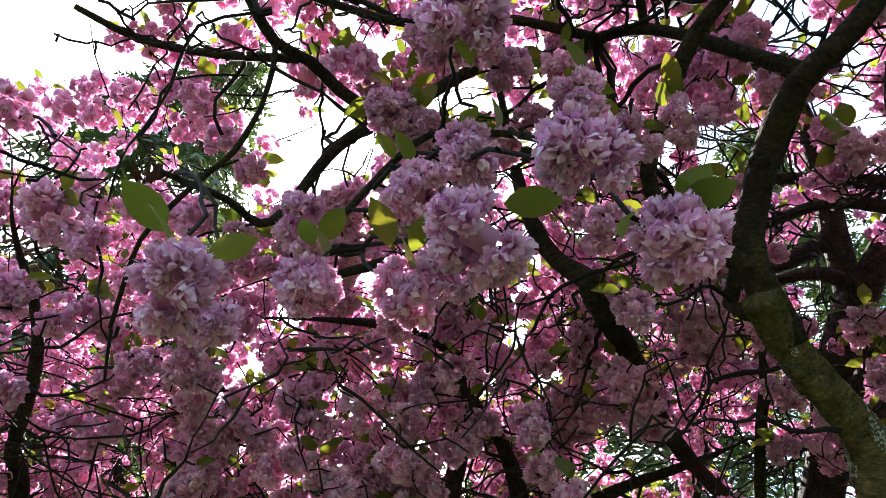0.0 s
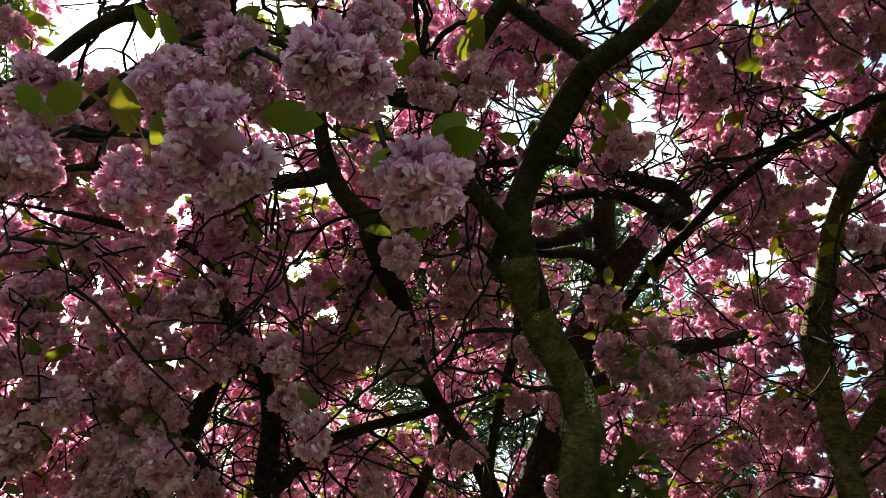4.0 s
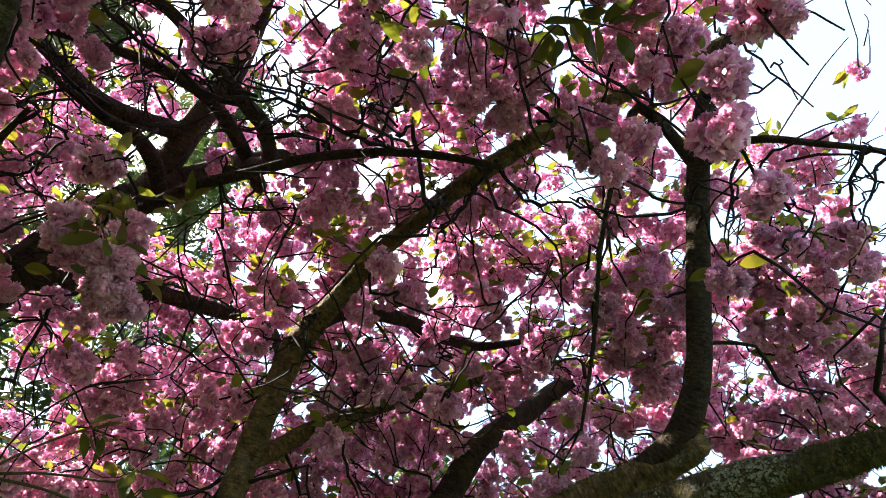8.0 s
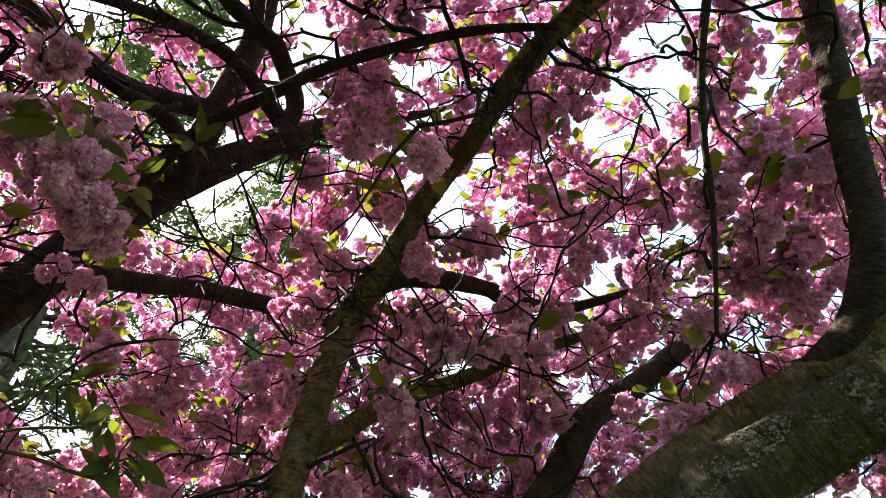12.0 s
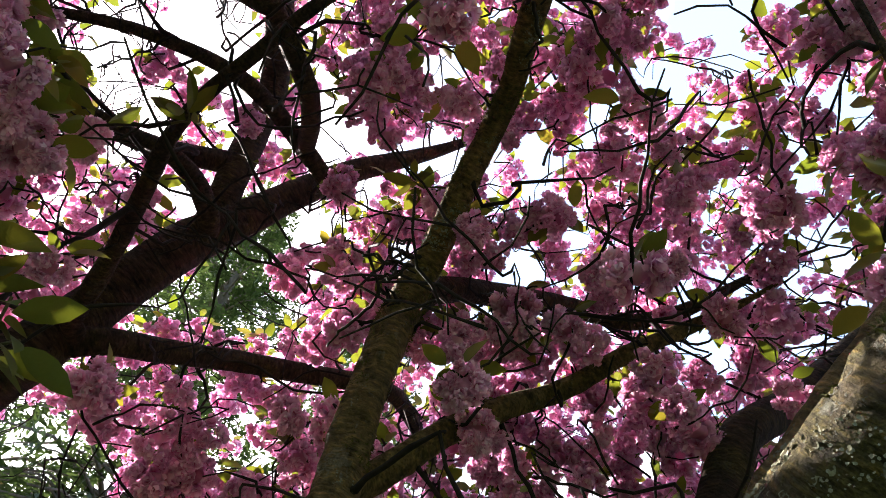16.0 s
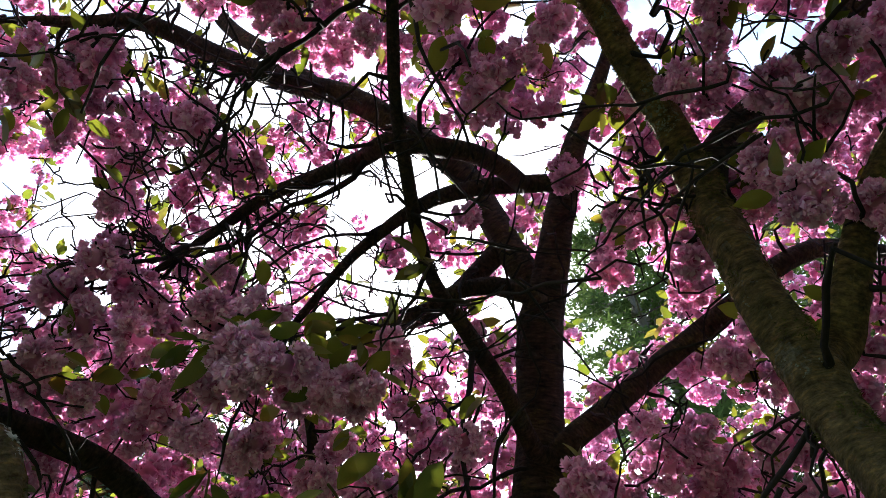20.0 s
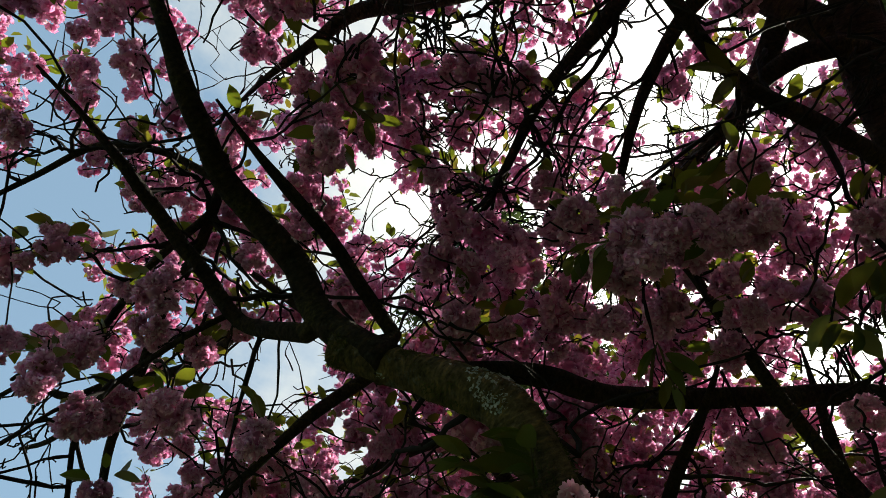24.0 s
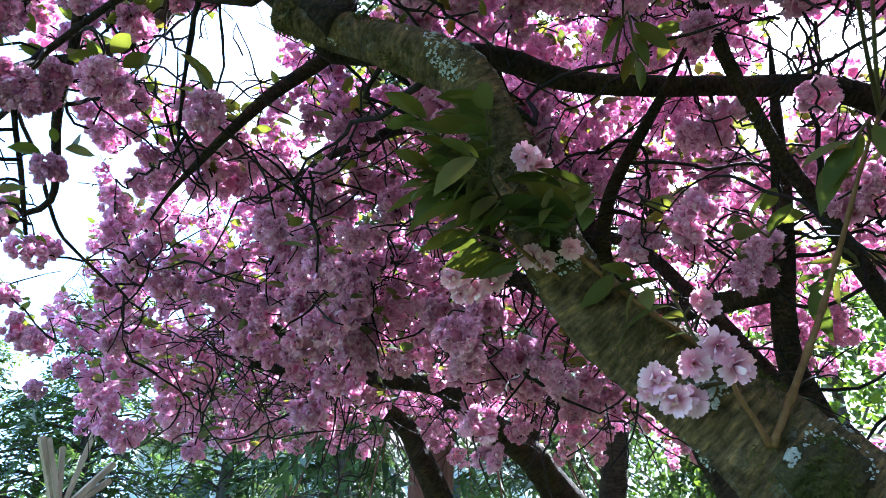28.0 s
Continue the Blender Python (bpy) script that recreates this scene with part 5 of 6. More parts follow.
# twigs to the big near clusters, from the nearest branch
for k, (x, y, z, size, owner) in enumerate(NEAR):
    c = np.array((x, y, z))
    d = np.linalg.norm(all_p[:count] - c, axis=1) + np.where(all_p[:count][:, 2] > z, 0, 0.15)
    i = int(d.argmin())
    base, way = all_p[i], c - all_p[i]
    owner = int(all_o[i])
    NEAR[k] = (x, y, z, size, owner)
    n = np.linalg.norm(way)
    r0 = min(all_r[i] * 0.8, 0.003 + 0.005 * n)
    twig_rows[owner].append(np.array([(*base, r0), (*(base + way * 0.4 + np.array([0.02, 0.01, 0.1 * n])), r0 * 0.8), (*(base + way * 0.8 + np.array([0, 0, 0.04 * n])), r0 * 0.6), (*c, 0.002)]))

# ---- twigs, one mesh a tree ----
def crooked(rows, seed):
    """A knotty twig that wanders about its line, and the short spurs on it."""
    r = np.random.default_rng(seed)
    way = spline(rows, 0.05)
    m = len(way)
    bends = np.cumsum(r.normal(0, 0.0085, (m, 3)), axis=0)
    bends -= np.linspace(0, 1, m)[:, None] * bends[-1]
    way[:, :3] += bends
    way[:, 3] *= r.uniform(0.86, 1.3, m)
    grown = [way]
    for k in range(2, m - 1, 3):
        if r.uniform() < 0.45 and way[k, 3] < 0.008:
            off = r.normal(0, 1, 3)
            off = off / np.linalg.norm(off) * r.uniform(0.015, 0.05)
            grown.append(np.array([(*way[k, :3], 0.0028), (*(way[k, :3] + off * 0.55 + r.normal(0, 0.004, 3)), 0.0024), (*(way[k, :3] + off), 0.0026)]))
    return grown


for k, rows_list in twig_rows.items():
    vs, fs, n = [], [], 0
    for q, rows in enumerate(rows_list):
        near = from_way(rows[-1:, :3])[0] < 2.7
        for grown in (crooked(rows, q) if near else [spline(rows, 0.16)]):
            v, f, _ = tube(grown, 5 if near else 3, 0.0, q)
            vs.append(v)
            fs.append(f + n)
            n += len(v)
    if vs:
        piece("twig_tangle", mesh_of("twig_tangle", np.vstack(vs) - np.array(TREES[k].location), np.vstack(fs), TWIG), TREES[k], "fine twigs, dark as against the light", "stuff")

# ---- blossom ----
HERO_MESH = [petal_mesh("blossom", cluster_shape(50 + s, 0.056, 26, "hero"), PETAL) for s in range(5)]
FINE_MESH = [petal_mesh("blossom", cluster_shape(100 + s, 0.053, 20, "fine"), PETAL) for s in range(7)]
MIDDLE = [cluster_shape(200 + s, 0.053, 15, "middle") for s in range(7)]
COARSE = [cluster_shape(300 + s, 0.052, 10, "coarse") for s in range(7)]
dist = from_way(spots)
rng = np.random.default_rng(21)


def turns(n, low, high):
    """Random turns about the upright, a slight tip, and sizes."""
    m = np.zeros((n, 3, 3))
    for k in range(n):
        b = basis(np.array([0, 0, 1]) + rng.normal(0, 0.35, 3), rng.uniform(0, 6.28))
        m[k] = b * rng.uniform(low, high)
    return m


for k, tree in enumerate(TREES):
    origin = np.array(tree.location)
    mine = np.nonzero(spot_tree == k)[0]
    mine = mine[np.argsort(dist[mine])]
    near_n = min(230, int((dist[mine] < 2.4).sum()))
    singles, rest = mine[:near_n], mine[near_n:]
    own = [r for r in NEAR if r[4] == k]
    for x, y, z, size, _ in own:
        ob = piece("blossom", HERO_MESH[int(rng.integers(5))], tree)
        b = Matrix(basis(np.array([0, 0, 1]) + rng.normal(0, 0.3, 3), rng.uniform(0, 6.28)).tolist()).to_4x4()
        ob.matrix_local = Matrix.Translation(Vector((x, y, z)) - Vector(origin)) @ b @ Matrix.Scale(size / 0.168, 4)
    for s in singles:
        ob = piece("blossom", FINE_MESH[int(rng.integers(7))], tree)
        b = Matrix(basis(np.array([0, 0, 1]) + rng.normal(0, 0.4, 3), rng.uniform(0, 6.28)).tolist()).to_4x4()
        ob.matrix_local = Matrix.Translation(Vector(spots[s] - origin)) @ b @ Matrix.Scale(rng.uniform(0.72, 1.08), 4)
    for shapes, sel, name in ((MIDDLE, rest[dist[rest] < 2.9], "blossom_mass"), (COARSE, rest[dist[rest] >= 2.9], "distant_blossom")):
        if len(sel):
            shape = many(shapes, rng.integers(0, len(shapes), len(sel)), turns(len(sel), 0.62, 1.08), spots[sel] - origin)
            piece(name, petal_mesh(name, shape, PETAL), tree, "crowded pink double blossom", "stuff")

# ---- leaves ----
LEAVES = [leaf_shape(400 + s, 0.085) for s in range(6)]
LEAF_MESH = [mesh_of("leaf", v, f, LEAF) for v, f in LEAVES]
FAR_LEAVES = [leaf_shape(500 + s, 0.085, False) for s in range(4)]
for k, tree in enumerate(TREES):
    origin = np.array(tree.location)
    mine = np.nonzero(spot_tree == k)[0]
    mine = mine[np.argsort(dist[mine])]
    at, mats = [], []
    tops = [(np.array(r[:3]) + np.array([0, 0, 0.05]), 0.75) for r in NEAR if r[4] == k]
    tops += [(spots[s] + np.array([0, 0, 0.045]), LEAFY) for s in mine]
    for top, chance in tops:
        if rng.uniform() < chance:
            for q in range(int(rng.integers(3, 6))):
                a = rng.uniform(0, 6.28)
                out = np.array([math.cos(a), math.sin(a), rng.uniform(-0.1, 0.8)])
                out /= np.linalg.norm(out)
                up = np.array([0, 0, 1]) + rng.normal(0, 0.4, 3)
                yv = np.cross(up, out)
                yv /= np.linalg.norm(yv)
                mats.append(np.stack([out, yv, np.cross(out, yv)], 1) * rng.uniform(0.55, 1.0))
                at.append(top + out * 0.025 + rng.normal(0, 0.015, 3))
    at, mats = np.array(at), np.array(mats)
    if not len(at):
        continue
    for p, m in zip(at[:290], mats[:290]):
        ob = piece("leaf", LEAF_MESH[int(rng.integers(6))], tree)
        ob.matrix_local = Matrix.Translation(Vector(p - origin)) @ Matrix(m.tolist()).to_4x4()
    if len(at) > 290:
        v, f = many(FAR_LEAVES, rng.integers(0, 4, len(at) - 290), mats[290:], at[290:] - origin)
        piece("foliage", mesh_of("foliage", v, f, LEAF), tree, "young bronze-green leaves", "stuff")


# ---- shoots, leaves and single flowers on the old limb ----
home = Vector(ONE.location)
FLOWERS = [petal_mesh("flower", flower_shape(np.random.default_rng(600 + s), 0.030, "open"), PALE_PETAL) for s in range(4)]
BIG_LEAVES = [mesh_of("leaf", *leaf_shape(700 + s, 1.0, True, 0.66), LIMB_LEAF) for s in range(6)]
hrng = np.random.default_rng(31)


STEMS = [all_p[:count].copy()]


def nearest_wood(p):
    d = [np.linalg.norm(q - p, axis=1) for q in STEMS]
    k = int(np.argmin([v.min() for v in d]))
    return STEMS[k][int(d[k].argmin())]


def shoot(points, r):
    rows = spline([[*p, r * (1 - 0.55 * k / (len(points) - 1))] for k, p in enumerate(points)], 0.02)
    rows[::4, 3] *= 1.3
    STEMS.append(rows[:, :3])
    v, f, uv = tube(rows, 8, 0.04, len(points))
    piece("shoot", mesh_of("shoot", v - np.array(home), f, SHOOT, True, uv), ONE, "straight pale brown young shoot")


def flower(place, facing, size):
    root, tip = nearest_wood(np.array(place)), np.array(place) - np.array(facing) * 0.008
    v, f, uv = tube(spline([[*root, 0.0022], [*(0.5 * (root + tip) + np.array([0, 0, 0.008])), 0.0013], [*tip, 0.0016]], 0.012), 6, 0.0, 3)
    piece("pedicel", mesh_of("pedicel", v - np.array(home), f, STALK, True, uv), ONE, "thin green flower stalk")
    ob = piece("flower", FLOWERS[int(hrng.integers(4))], ONE, "pale pink double flower")
    b = Matrix(basis(np.array(facing) + hrng.normal(0, 0.25, 3), hrng.uniform(0, 6.28)).tolist()).to_4x4()
    ob.matrix_local = Matrix.Translation(Vector(place) - home) @ b @ Matrix.Scale(size, 4)


def leaf_spray(a, b, count, length, lean=(0, 0, -0.35)):
    """Leaves set along a short stalk from a to b, hanging to both sides."""
    a, b = np.array(a), np.array(b)
    way = b - a
    n = np.linalg.norm(way)
    way /= n
    root = nearest_wood(a)
    lead = [[*root, 0.0042], [*(0.5 * (root + a) + np.array([0, 0, 0.012])), 0.0036]] if np.linalg.norm(root - a) > 0.02 else []
    rows = spline(lead + [[*a, 0.003], [*(a + way * n * 0.5 + np.array([0, 0, 0.01])), 0.0025], [*b, 0.0015]], 0.02)
    v, f, uv = tube(rows, 6, 0.0, count)
    piece("stalk", mesh_of("stalk", v - np.array(home), f, STALK, True, uv), ONE)
    for k in range(count):
        s = (k + 0.5) / count
        side = hrng.normal(0, 1, 3)
        side -= way * (side @ way)
        side /= np.linalg.norm(side)
        out = way * hrng.uniform(0.2, 0.9) + side + np.array(lean)
        out /= np.linalg.norm(out)
        up = np.array([0, 0, 1]) + hrng.normal(0, 0.35, 3)
        yv = np.cross(up, out)
        yv /= np.linalg.norm(yv)
        m = Matrix((np.stack([out, yv, np.cross(out, yv)], 1) * length * hrng.uniform(0.7, 1.15)).tolist()).to_4x4()
        ob = piece("leaf", BIG_LEAVES[int(hrng.integers(6))], ONE)
        ob.matrix_local = Matrix.Translation(Vector(a + way * n * s + side * 0.008) - home) @ m


shoot([(1.473, 1.981, 1.908), (1.504, 2.014, 1.988), (1.556, 2.067, 2.123), (1.618, 2.083, 2.255), (1.683, 2.066, 2.366), (1.736, 2.047, 2.435)], 0.0065)
shoot([(1.470, 1.979, 1.910), (1.466, 1.956, 1.944), (1.459, 1.929, 1.979), (1.456, 1.914, 2.022)], 0.0059)
shoot([(1.397, 1.948, 2.085), (1.335, 1.863, 2.163), (1.285, 1.780, 2.242), (1.253, 1.713, 2.299), (1.227, 1.640, 2.377)], 0.0059)
shoot([(1.250, 1.784, 2.199), (1.239, 1.695, 2.229), (1.225, 1.619, 2.286), (1.236, 1.568, 2.352)], 0.0043)
flower((1.459, 1.892, 2.052), (0.42, -0.84, -0.43), 1.00)
flower((1.427, 1.871, 2.026), (0.46, -0.83, -0.41), 0.96)
flower((1.477, 1.901, 2.016), (0.41, -0.86, -0.40), 1.00)
flower((1.378, 1.837, 2.003), (0.51, -0.81, -0.39), 0.96)
flower((1.395, 1.857, 1.973), (0.49, -0.83, -0.36), 1.00)
flower((1.360, 1.844, 1.991), (0.52, -0.81, -0.38), 0.80)
flower((1.402, 1.889, 1.976), (0.47, -0.84, -0.36), 0.91)
flower((1.308, 1.629, 2.369), (0.54, -0.60, -0.69), 0.89)
flower((1.311, 1.657, 2.361), (0.54, -0.62, -0.67), 0.81)
flower((1.293, 1.754, 2.241), (0.55, -0.69, -0.57), 0.71)
flower((1.230, 1.720, 2.236), (0.59, -0.66, -0.56), 0.81)
flower((1.247, 1.739, 2.228), (0.58, -0.68, -0.56), 0.71)
flower((1.109, 1.679, 2.240), (0.66, -0.60, -0.55), 0.89)
flower((1.084, 1.659, 2.228), (0.68, -0.58, -0.54), 0.81)
flower((1.133, 1.700, 2.247), (0.64, -0.62, -0.55), 0.81)
flower((1.131, 1.717, 2.219), (0.65, -0.63, -0.53), 0.81)
flower((1.096, 1.705, 2.208), (0.67, -0.62, -0.52), 0.89)
flower((1.077, 1.686, 2.203), (0.68, -0.60, -0.51), 0.71)
flower((1.135, 1.736, 2.247), (0.63, -0.63, -0.54), 0.71)
flower((1.412, 1.954, 2.166), (0.42, -0.82, -0.49), 0.71)
flower((1.419, 1.966, 2.152), (0.42, -0.83, -0.48), 0.71)
leaf_spray((1.225, 1.621, 2.333), (1.313, 1.531, 2.446), 19, 0.092, (-0.85, -0.95, -0.45))
leaf_spray((1.221, 1.631, 2.316), (1.246, 1.433, 2.395), 18, 0.092, (-0.85, -0.95, -0.45))
leaf_spray((1.223, 1.643, 2.284), (1.234, 1.465, 2.303), 16, 0.100, (-0.85, -0.95, -0.45))
leaf_spray((1.240, 1.654, 2.293), (1.313, 1.494, 2.309), 12, 0.100, (-0.85, -0.95, -0.45))
leaf_spray((1.232, 1.661, 2.276), (1.241, 1.599, 2.316), 9, 0.100, (-0.85, -0.95, -0.45))
leaf_spray((1.310, 1.720, 2.244), (1.379, 1.718, 2.314), 15, 0.100, (-0.85, -0.95, -0.45))
leaf_spray((1.210, 1.726, 2.228), (1.177, 1.603, 2.276), 13, 0.090, (-0.85, -0.95, -0.45))
leaf_spray((1.268, 1.709, 2.257), (1.343, 1.689, 2.318), 12, 0.090, (-0.85, -0.95, -0.45))
leaf_spray((1.425, 1.889, 2.072), (1.398, 1.844, 2.189), 5, 0.080, (-0.85, -0.95, -0.45))
leaf_spray((1.348, 1.785, 2.187), (1.388, 1.834, 2.148), 5, 0.080, (-0.85, -0.95, -0.45))
leaf_spray((1.464, 2.172, 2.354), (1.426, 2.126, 2.405), 6, 0.090)
leaf_spray((1.749, 1.905, 2.338), (1.703, 1.907, 2.281), 5, 0.090)
leaf_spray((1.608, 2.162, 2.233), (1.522, 2.145, 2.212), 6, 0.080)
leaf_spray((1.430, 1.819, 2.764), (1.400, 1.886, 2.689), 6, 0.090)
leaf_spray((1.902, 1.751, 2.344), (1.943, 1.697, 2.383), 11, 0.080)
leaf_spray((1.924, 1.755, 2.348), (1.906, 1.666, 2.400), 10, 0.080)
leaf_spray((1.827, 1.676, 2.383), (1.824, 1.606, 2.395), 8, 0.080)
leaf_spray((2.532, 1.647, 3.776), (2.471, 1.650, 3.746), 8, 0.100)
leaf_spray((1.522, 1.620, 2.879), (1.424, 1.587, 2.896), 7, 0.100)
leaf_spray((1.875, 1.847, 3.448), (1.852, 1.815, 3.437), 6, 0.100)
leaf_spray((1.569, 1.862, 3.183), (1.640, 1.836, 3.188), 9, 0.100)
leaf_spray((1.131, 1.078, 3.470), (1.135, 1.154, 3.469), 7, 0.100)
leaf_spray((1.827, 1.857, 2.557), (1.875, 1.828, 2.560), 8, 0.085)
leaf_spray((1.715, 0.393, 3.439), (1.805, 0.234, 3.380), 12, 0.100)
leaf_spray((1.702, 0.471, 3.443), (1.759, 0.426, 3.412), 7, 0.100)


# the knobbly burl from which the shoots break out
bm = bmesh.new()
bmesh.ops.create_icosphere(bm, subdivisions=5, radius=0.064)
for v in bm.verts:
    swell = 1 + 0.16 * noise.noise(v.co * 26) + 0.09 * noise.noise(v.co * 70) + 0.05 * noise.noise(v.co * 160)
    v.co = Vector((v.co.x * 1.25, v.co.y * 0.95, v.co.z * 0.9)) * swell + Vector((1.505, 2.045, 1.865)) - home
for face in bm.faces:
    face.smooth = True
part("burl", bm, BARK_CRUST, ONE, "swollen mossy burl")
growths(ONE, spline([(1.46, 2.045, 1.865, 0.050), (1.505, 2.045, 1.865, 0.060), (1.56, 2.045, 1.865, 0.048)], 0.01), 23, 7000, 9.0, 0.12, PALE_LICHEN, 0.8)


# ---- conifers and hedge behind the cherries ----
NEEDLE = thin_leaf("needles", [(0.0, (0.035, 0.058, 0.022)), (0.5, (0.058, 0.090, 0.036)), (1.0, (0.090, 0.130, 0.052))], (1.2, 1.3, 0.8), 0.9, 0.25, 0.6, 0.08)
CEDAR = thin_leaf("cedar_green", [(0.0, (0.05, 0.09, 0.03)), (0.5, (0.085, 0.14, 0.045)), (1.0, (0.13, 0.19, 0.06))], (1.3, 1.3, 0.7), 0.9, 0.3, 0.6, 0.08)
LIME = thin_leaf("lime_leaf", [(0.0, (0.055, 0.10, 0.018)), (0.5, (0.085, 0.14, 0.024)), (1.0, (0.13, 0.19, 0.036))], (1.6, 1.7, 0.5), 1.2, 0.45, 0.4, 0.2)
RED_BARK = plain("red_fibrous_bark", (0.07, 0.025, 0.016), (0.18, 0.075, 0.05), 6.0, 0.9, 0.02, 0.0, (1, 1, 0.06))
GREY_BARK = plain("grey_bark", (0.05, 0.04, 0.035), (0.14, 0.12, 0.10), 5.0, 0.9, 0.015, 0.0, (1, 1, 0.3))


def spray_shape(seed, length, width, blades):
    """A flat drooping spray: thin pointed needles off a middle line; triangles."""
    r = np.random.default_rng(seed)
    vs, fs = [], []
    for k in range(blades):
        s = k / blades
        side = 1 if k % 2 else -1
        ln = width * (1 - 0.5 * s) * r.uniform(0.6, 1.2)
        a = radians(r.uniform(25, 65))
        d = np.array([math.cos(a), side * math.sin(a), r.uniform(-0.5, 0.3)])
        w = np.array([-d[1], d[0], 0]) * width * 0.165
        p = np.array([s * length * 0.9, 0, -0.3 * s * s * length])
        b = len(vs)
        vs += [p - w, p + w, p + d * ln]
        fs.append((b, b + 1, b + 2))
    return np.array(vs), np.array(fs)


def conifer(name, x, y, h, spread, bare, droop, mat, bark_mat, trunk_r, levels, label, seed):
    r = np.random.default_rng(seed)
    tree = tagged(new(name), label=label, category="tree", group="trees behind the cherries")
    tree.location = (x, y, 0)
    rows = spline([(0, 0, -0.2, trunk_r * 1.4), (0, 0, h * 0.08, trunk_r), (0.05, 0.03, h * 0.5, trunk_r * 0.62), (0, 0, h * 0.98, 0.03)], 0.5)
    v, f, uv = tube(rows, 16, 0.04, seed)
    piece("trunk", mesh_of("trunk", v, f, bark_mat, True, uv), tree)
    shapes = [spray_shape(seed * 10 + s, 0.5, 0.22, 7) for s in range(4)]
    at, mats, bv, bf, n = [], [], [], [], 0
    for lev in range(levels):
        s = (lev + r.uniform(0, 1)) / levels
        z = h * (bare + (1 - bare) * s)
        reach = spread * (1 - s) ** 0.75 * r.uniform(0.75, 1.15) + 0.25
        for k in range(int(r.integers(4, 7))):
            a = r.uniform(0, 6.28)
            d = np.array([math.cos(a), math.sin(a), 0])
            tip = np.array([0, 0, z]) + d * reach + np.array([0, 0, -droop * reach])
            mid = np.array([0, 0, z + 0.1 * reach]) + d * reach * 0.5
            bl, bq, _ = tube(spline([(0, 0, z, 0.012 + 0.016 * reach), (*mid, 0.008 + 0.008 * reach), (*tip, 0.006)], 0.9), 3)
            bv.append(bl)
            bf.append(bq + n)
            n += len(bl)
            for q in range(int(3 + reach * 4.5)):
                t = r.uniform(0.15, 1.0)
                p = (1 - t) ** 2 * np.array([0, 0, z]) + 2 * t * (1 - t) * mid + t * t * tip + r.normal(0, 0.12, 3)
                out = d * r.uniform(0.4, 1.0) + r.normal(0, 0.45, 3) + np.array([0, 0, -droop])
                out /= np.linalg.norm(out)
                up = np.array([0, 0, 1]) + r.normal(0, 0.3, 3)
                yv = np.cross(up, out)
                yv /= np.linalg.norm(yv)
                mats.append(np.stack([out, yv, np.cross(out, yv)], 1) * r.uniform(0.7, 1.5))
                at.append(p)
    piece("branchwork", mesh_of("branchwork", np.vstack(bv), np.vstack(bf), bark_mat), tree, "bare inner branches", "stuff")
    v, f = many(shapes, r.integers(0, 4, len(at)), np.array(mats), np.array(at))
    piece("crown", mesh_of("crown", v, f, mat), tree, "", "stuff")
    return tree


conifer("conifer", 4.5, 11.2, 23.0, 3.6, 0.14, 0.25, NEEDLE, GREY_BARK, 0.36, 60, "tall blue-green pine seen through the blossom", 1)
conifer("conifer", -6.9, 11.4, 16.0, 2.3, 0.2, 0.3, NEEDLE, GREY_BARK, 0.3, 46, "dark tall conifer behind the cherry crowns", 2)
conifer("conifer", 8.2, 9.8, 19.0, 3.2, 0.12, 0.3, NEEDLE, GREY_BARK, 0.32, 50, "tall dark green conifer behind the blossom", 3)
conifer("redwood", -5.05, 6.6, 17.0, 2.6, 0.24, 0.85, NEEDLE, RED_BARK, 0.33, 44, "tall conifer with red fibrous trunk and hanging sprays", 4)
conifer("conifer", -9.8, 8.2, 9.0, 2.6, 0.05, 0.75, NEEDLE, GREY_BARK, 0.22, 40, "weeping dark conifer with drooping branches", 5)
conifer("cedar", -14.4, 1.2, 7.6, 3.0, 0.02, 0.12, CEDAR, GREY_BARK, 0.25, 44, "broad green cedar at the lawn's edge", 6)
conifer("cedar", -14.0, 4.4, 8.2, 3.1, 0.02, 0.12, CEDAR, GREY_BARK, 0.25, 46, "broad green cedar beside the other cedars", 7)
conifer("cedar", -13.6, 7.4, 7.6, 2.8, 0.02, 0.12, CEDAR, GREY_BARK, 0.25, 42, "broad green cedar near the pale house", 8)
conifer("conifer", 1.5, 14.0, 13.0, 3.0, 0.1, 0.3, NEEDLE, GREY_BARK, 0.28, 44, "dark conifer standing behind the cherry trunks", 9)
conifer("conifer", 11.5, 5.5, 8.5, 2.6, 0.04, 0.2, CEDAR, GREY_BARK, 0.22, 40, "round dark evergreen beyond the cherries", 10)


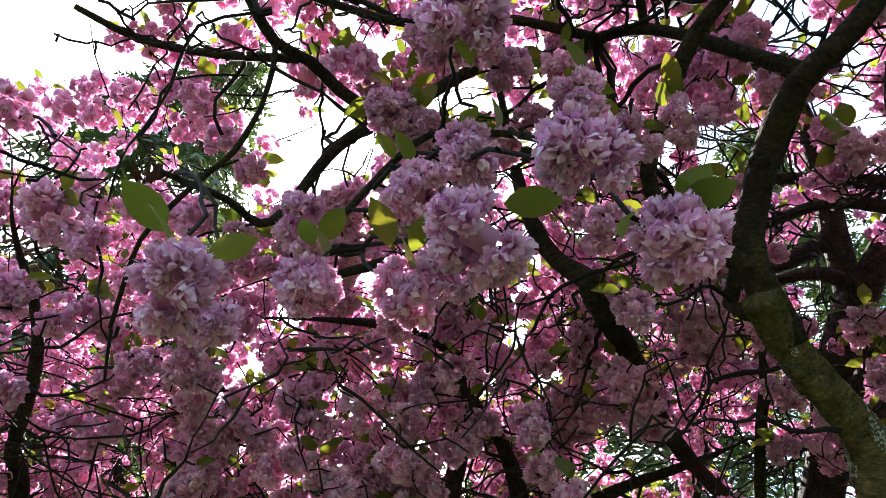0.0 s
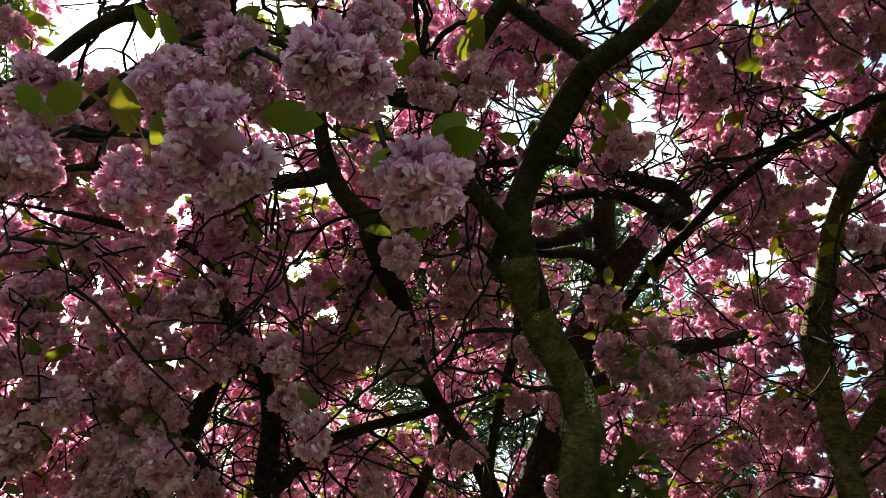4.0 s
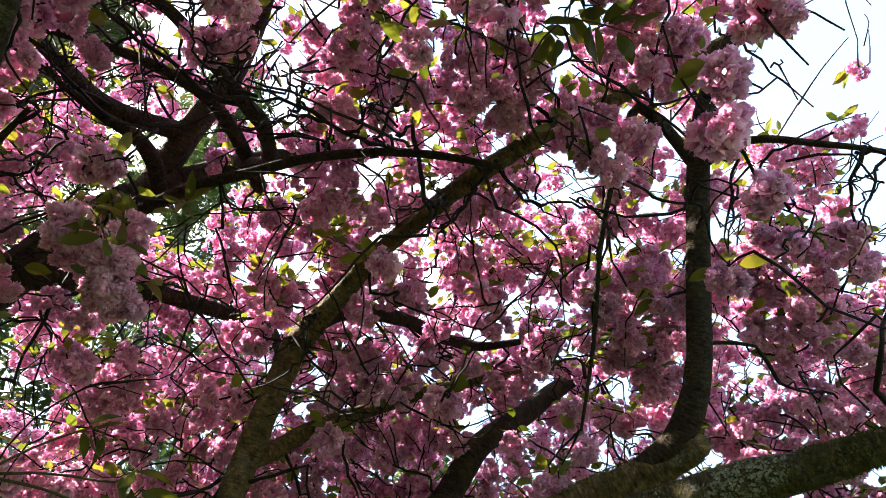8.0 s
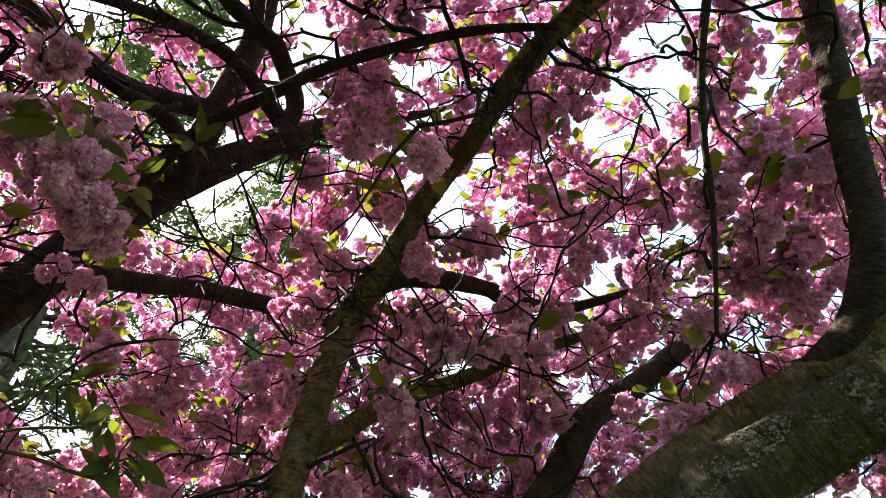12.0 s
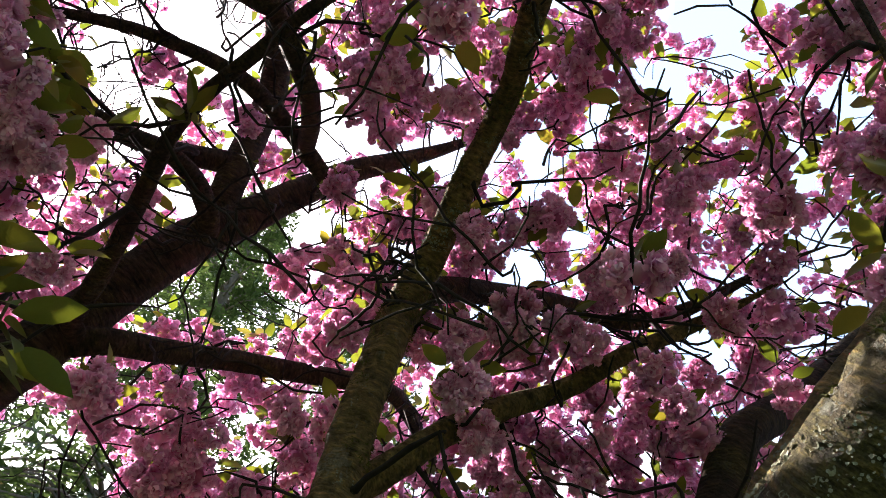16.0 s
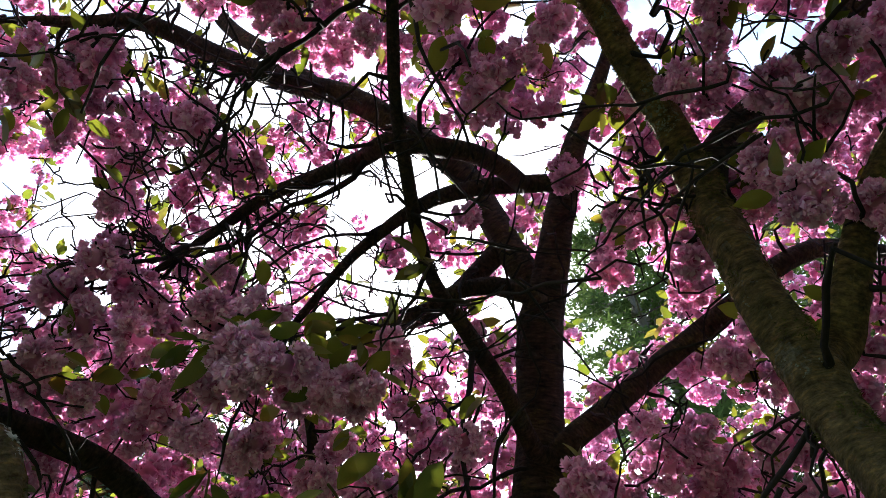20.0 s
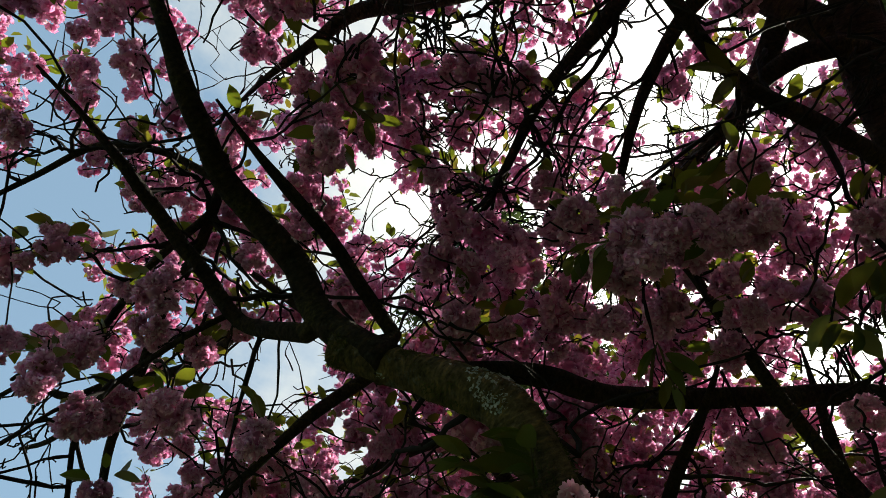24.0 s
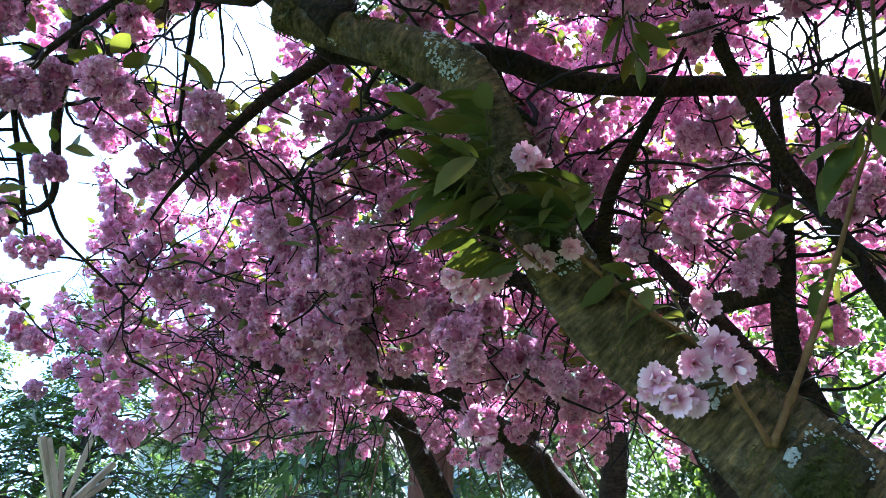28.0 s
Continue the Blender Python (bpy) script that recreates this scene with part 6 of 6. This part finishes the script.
def broadleaf(name, x, y, h, low, radius, count, mat, label, seed, trunk_r=0.12):
    """A leafy tree: trunk, forked limbs, and a crown of leaf clumps."""
    r = np.random.default_rng(seed)
    tree = tagged(new(name), label=label, category="tree", group="trees behind the cherries")
    tree.location = (x, y, 0)
    v, f, uv = tube(spline([(0, 0, -0.2, trunk_r * 1.5), (0.02, 0, 0.4, trunk_r), (-0.05, 0.08, h * 0.5, trunk_r * 0.7), (0.05, 0, h * 0.9, 0.02)], 0.3), 14, 0.05, seed)
    piece("trunk", mesh_of("trunk", v, f, GREY_BARK, True, uv), tree)
    shapes = [leaf_shape(seed * 10 + s, 0.1, False) for s in range(4)]
    at, mats = [], []
    for c in range(count // 12):
        a, u = r.uniform(0, 6.28), r.uniform(-1, 1)
        rr = radius * r.uniform(0.35, 1.0) ** 0.6
        c0 = np.array([math.cos(a) * math.sqrt(1 - u * u) * rr, math.sin(a) * math.sqrt(1 - u * u) * rr, low + (h - low) * (0.5 + 0.5 * u * r.uniform(0.6, 1.0))])
        if c % 3 == 0:
            q = np.array([0, 0, c0[2] * 0.75])
            v, f, uv = tube(spline([(*q, 0.025), (*(q + (c0 - q) * 0.5 + np.array([0, 0, 0.1])), 0.015), (*c0, 0.005)], 0.25), 5)
            piece("limb", mesh_of("limb", v, f, GREY_BARK, True, uv), tree) if c % 24 == 0 else None
        for k in range(12):
            out = r.normal(0, 1, 3)
            out /= np.linalg.norm(out)
            yv = np.cross(np.array([0, 0, 1]) + r.normal(0, 0.5, 3), out)
            yv /= np.linalg.norm(yv)
            mats.append(np.stack([out, yv, np.cross(out, yv)], 1) * r.uniform(0.6, 1.3))
            at.append(c0 + r.normal(0, 0.16, 3))
    v, f = many(shapes, r.integers(0, 4, len(at)), np.array(mats), np.array(at))
    piece("crown", mesh_of("crown", v, f, mat), tree, "", "stuff")
    return tree


broadleaf("hornbeam", -0.8, 8.9, 5.6, 0.4, 1.7, 11000, LIME, "fresh light-green hornbeam in sun behind the trunks", 51)
broadleaf("hornbeam", -4.5, 11.4, 5.6, 0.6, 1.6, 5200, LIME, "fresh light-green young tree catching the sun", 52)
broadleaf("hornbeam", 1.6, 10.4, 6.0, 0.6, 1.6, 4200, LIME, "leafy light-green tree behind the cherry limbs", 53)
broadleaf("ivy_tree", -2.5, 8.8, 4.6, 0.2, 0.6, 3600, CEDAR, "trunk thickly wrapped in dark ivy", 54, 0.2)
broadleaf("birch", -22.0, 1.0, 11.0, 3.0, 3.0, 5200, LIME, "pale green distant tree at the lawn's edge", 55, 0.2)

# ---- house beyond the lawn ----
RENDER_WALL = plain("pale_render", (0.55, 0.60, 0.66), (0.70, 0.74, 0.79), 1.2, 0.85, 0.004)
ROOF_TILE = plain("roof_tile", (0.10, 0.075, 0.07), (0.19, 0.14, 0.125), 2.0, 0.8, 0.01)
FRAME_PAINT = plain("white_paint", (0.72, 0.72, 0.70), (0.82, 0.82, 0.80), 3.0, 0.5, 0.001)
GLASS = bpy.data.materials.new("window_glass")
GLASS.use_nodes = True
gp = GLASS.node_tree.nodes["Principled BSDF"]
gp.inputs["Base Color"].default_value, gp.inputs["Roughness"].default_value = (0.04, 0.05, 0.06, 1), 0.06


def box(w, d, h, at=(0, 0, 0), bevel=0.0):
    b = bmesh.new()
    bmesh.ops.create_cube(b, size=1.0, matrix=Matrix.Translation(at) @ Matrix.Diagonal((w, d, h, 1)))
    if bevel:
        bmesh.ops.bevel(b, geom=b.edges[:], offset=bevel, segments=2, affect="EDGES")
    return b


house = tagged(new("house"), label="pale rendered house with tiled roof beyond the trees", category="house")
house.matrix_world = pose(-19.5, 14.5, 0, 0, 0, 48)
part("wall", box(12.0, 8.0, 6.0, (0, 0, 3.0)), RENDER_WALL, house)
bm = bmesh.new()
rv = [bm.verts.new(p) for p in ((-6.5, -4.6, 5.9), (6.5, -4.6, 5.9), (6.5, 4.6, 5.9), (-6.5, 4.6, 5.9), (-6.5, 0, 8.6), (6.5, 0, 8.6))]
for ids in ((0, 1, 5, 4), (2, 3, 4, 5), (0, 4, 3), (1, 2, 5), (3, 2, 1, 0)):
    bm.faces.new([rv[k] for k in ids])
part("roof", bm, ROOF_TILE, house)
for wx in (-4.0, -1.3, 1.4, 4.1):
    for wz in (1.7, 4.4):
        win = part("window", box(1.3, 0.1, 1.5, (wx, -4.03, wz), 0.015), FRAME_PAINT, house)
        part("pane", box(1.1, 0.04, 1.3, (wx, -4.085, wz)), GLASS, win)
        part("sill", box(1.45, 0.2, 0.06, (wx, -4.1, wz - 0.79), 0.01), FRAME_PAINT, win)

# ---- bundle of stakes on the lawn ----
STAKE = plain("weathered_stake", (0.20, 0.14, 0.085), (0.38, 0.29, 0.19), 9.0, 0.8, 0.004, 0.0, (1, 1, 0.15))
stakes = tagged(new("stake_bundle"), label="bundle of pale wooden stakes tied into a wigwam", category="garden stakes")
stakes.location = (-4.9, 2.35, 0)
KNOT = Vector((0, 0, 2.28))
for k, (top_side, top_up, top_deep, thick) in enumerate(((-0.30, 0.62, 0.05, 0.035), (-0.10, 0.52, -0.10, 0.03), (0.10, 0.72, 0.12, 0.03), (0.42, 0.56, 0.0, 0.036), (0.48, 0.46, -0.12, 0.032), (-0.26, 0.60, -0.12, 0.03))):
    along = Vector((0.25 * top_deep - 0.2 * top_side, top_side, top_up)).normalized()
    low = KNOT - along * (KNOT.z + 0.05) / along.z
    high = KNOT + along * (top_up * 1.12)
    b = box(thick * 2, thick * 1.5, (high - low).length, (0, 0, 0), 0.006)
    m = Matrix.Translation((low + high) / 2 + Vector((0.012 * k - 0.03, 0.01 * (k % 3), 0))) @ along.to_track_quat("Z", "Y").to_matrix().to_4x4()
    bmesh.ops.transform(b, matrix=m, verts=b.verts)
    part("stake", b, STAKE, stakes)
bm = bmesh.new()
bmesh.ops.create_cone(bm, cap_ends=True, segments=20, radius1=0.085, radius2=0.085, depth=0.09, matrix=Matrix.Translation(KNOT))
part("rope_tie", bm, SHOOT, stakes, "tan rope tie")
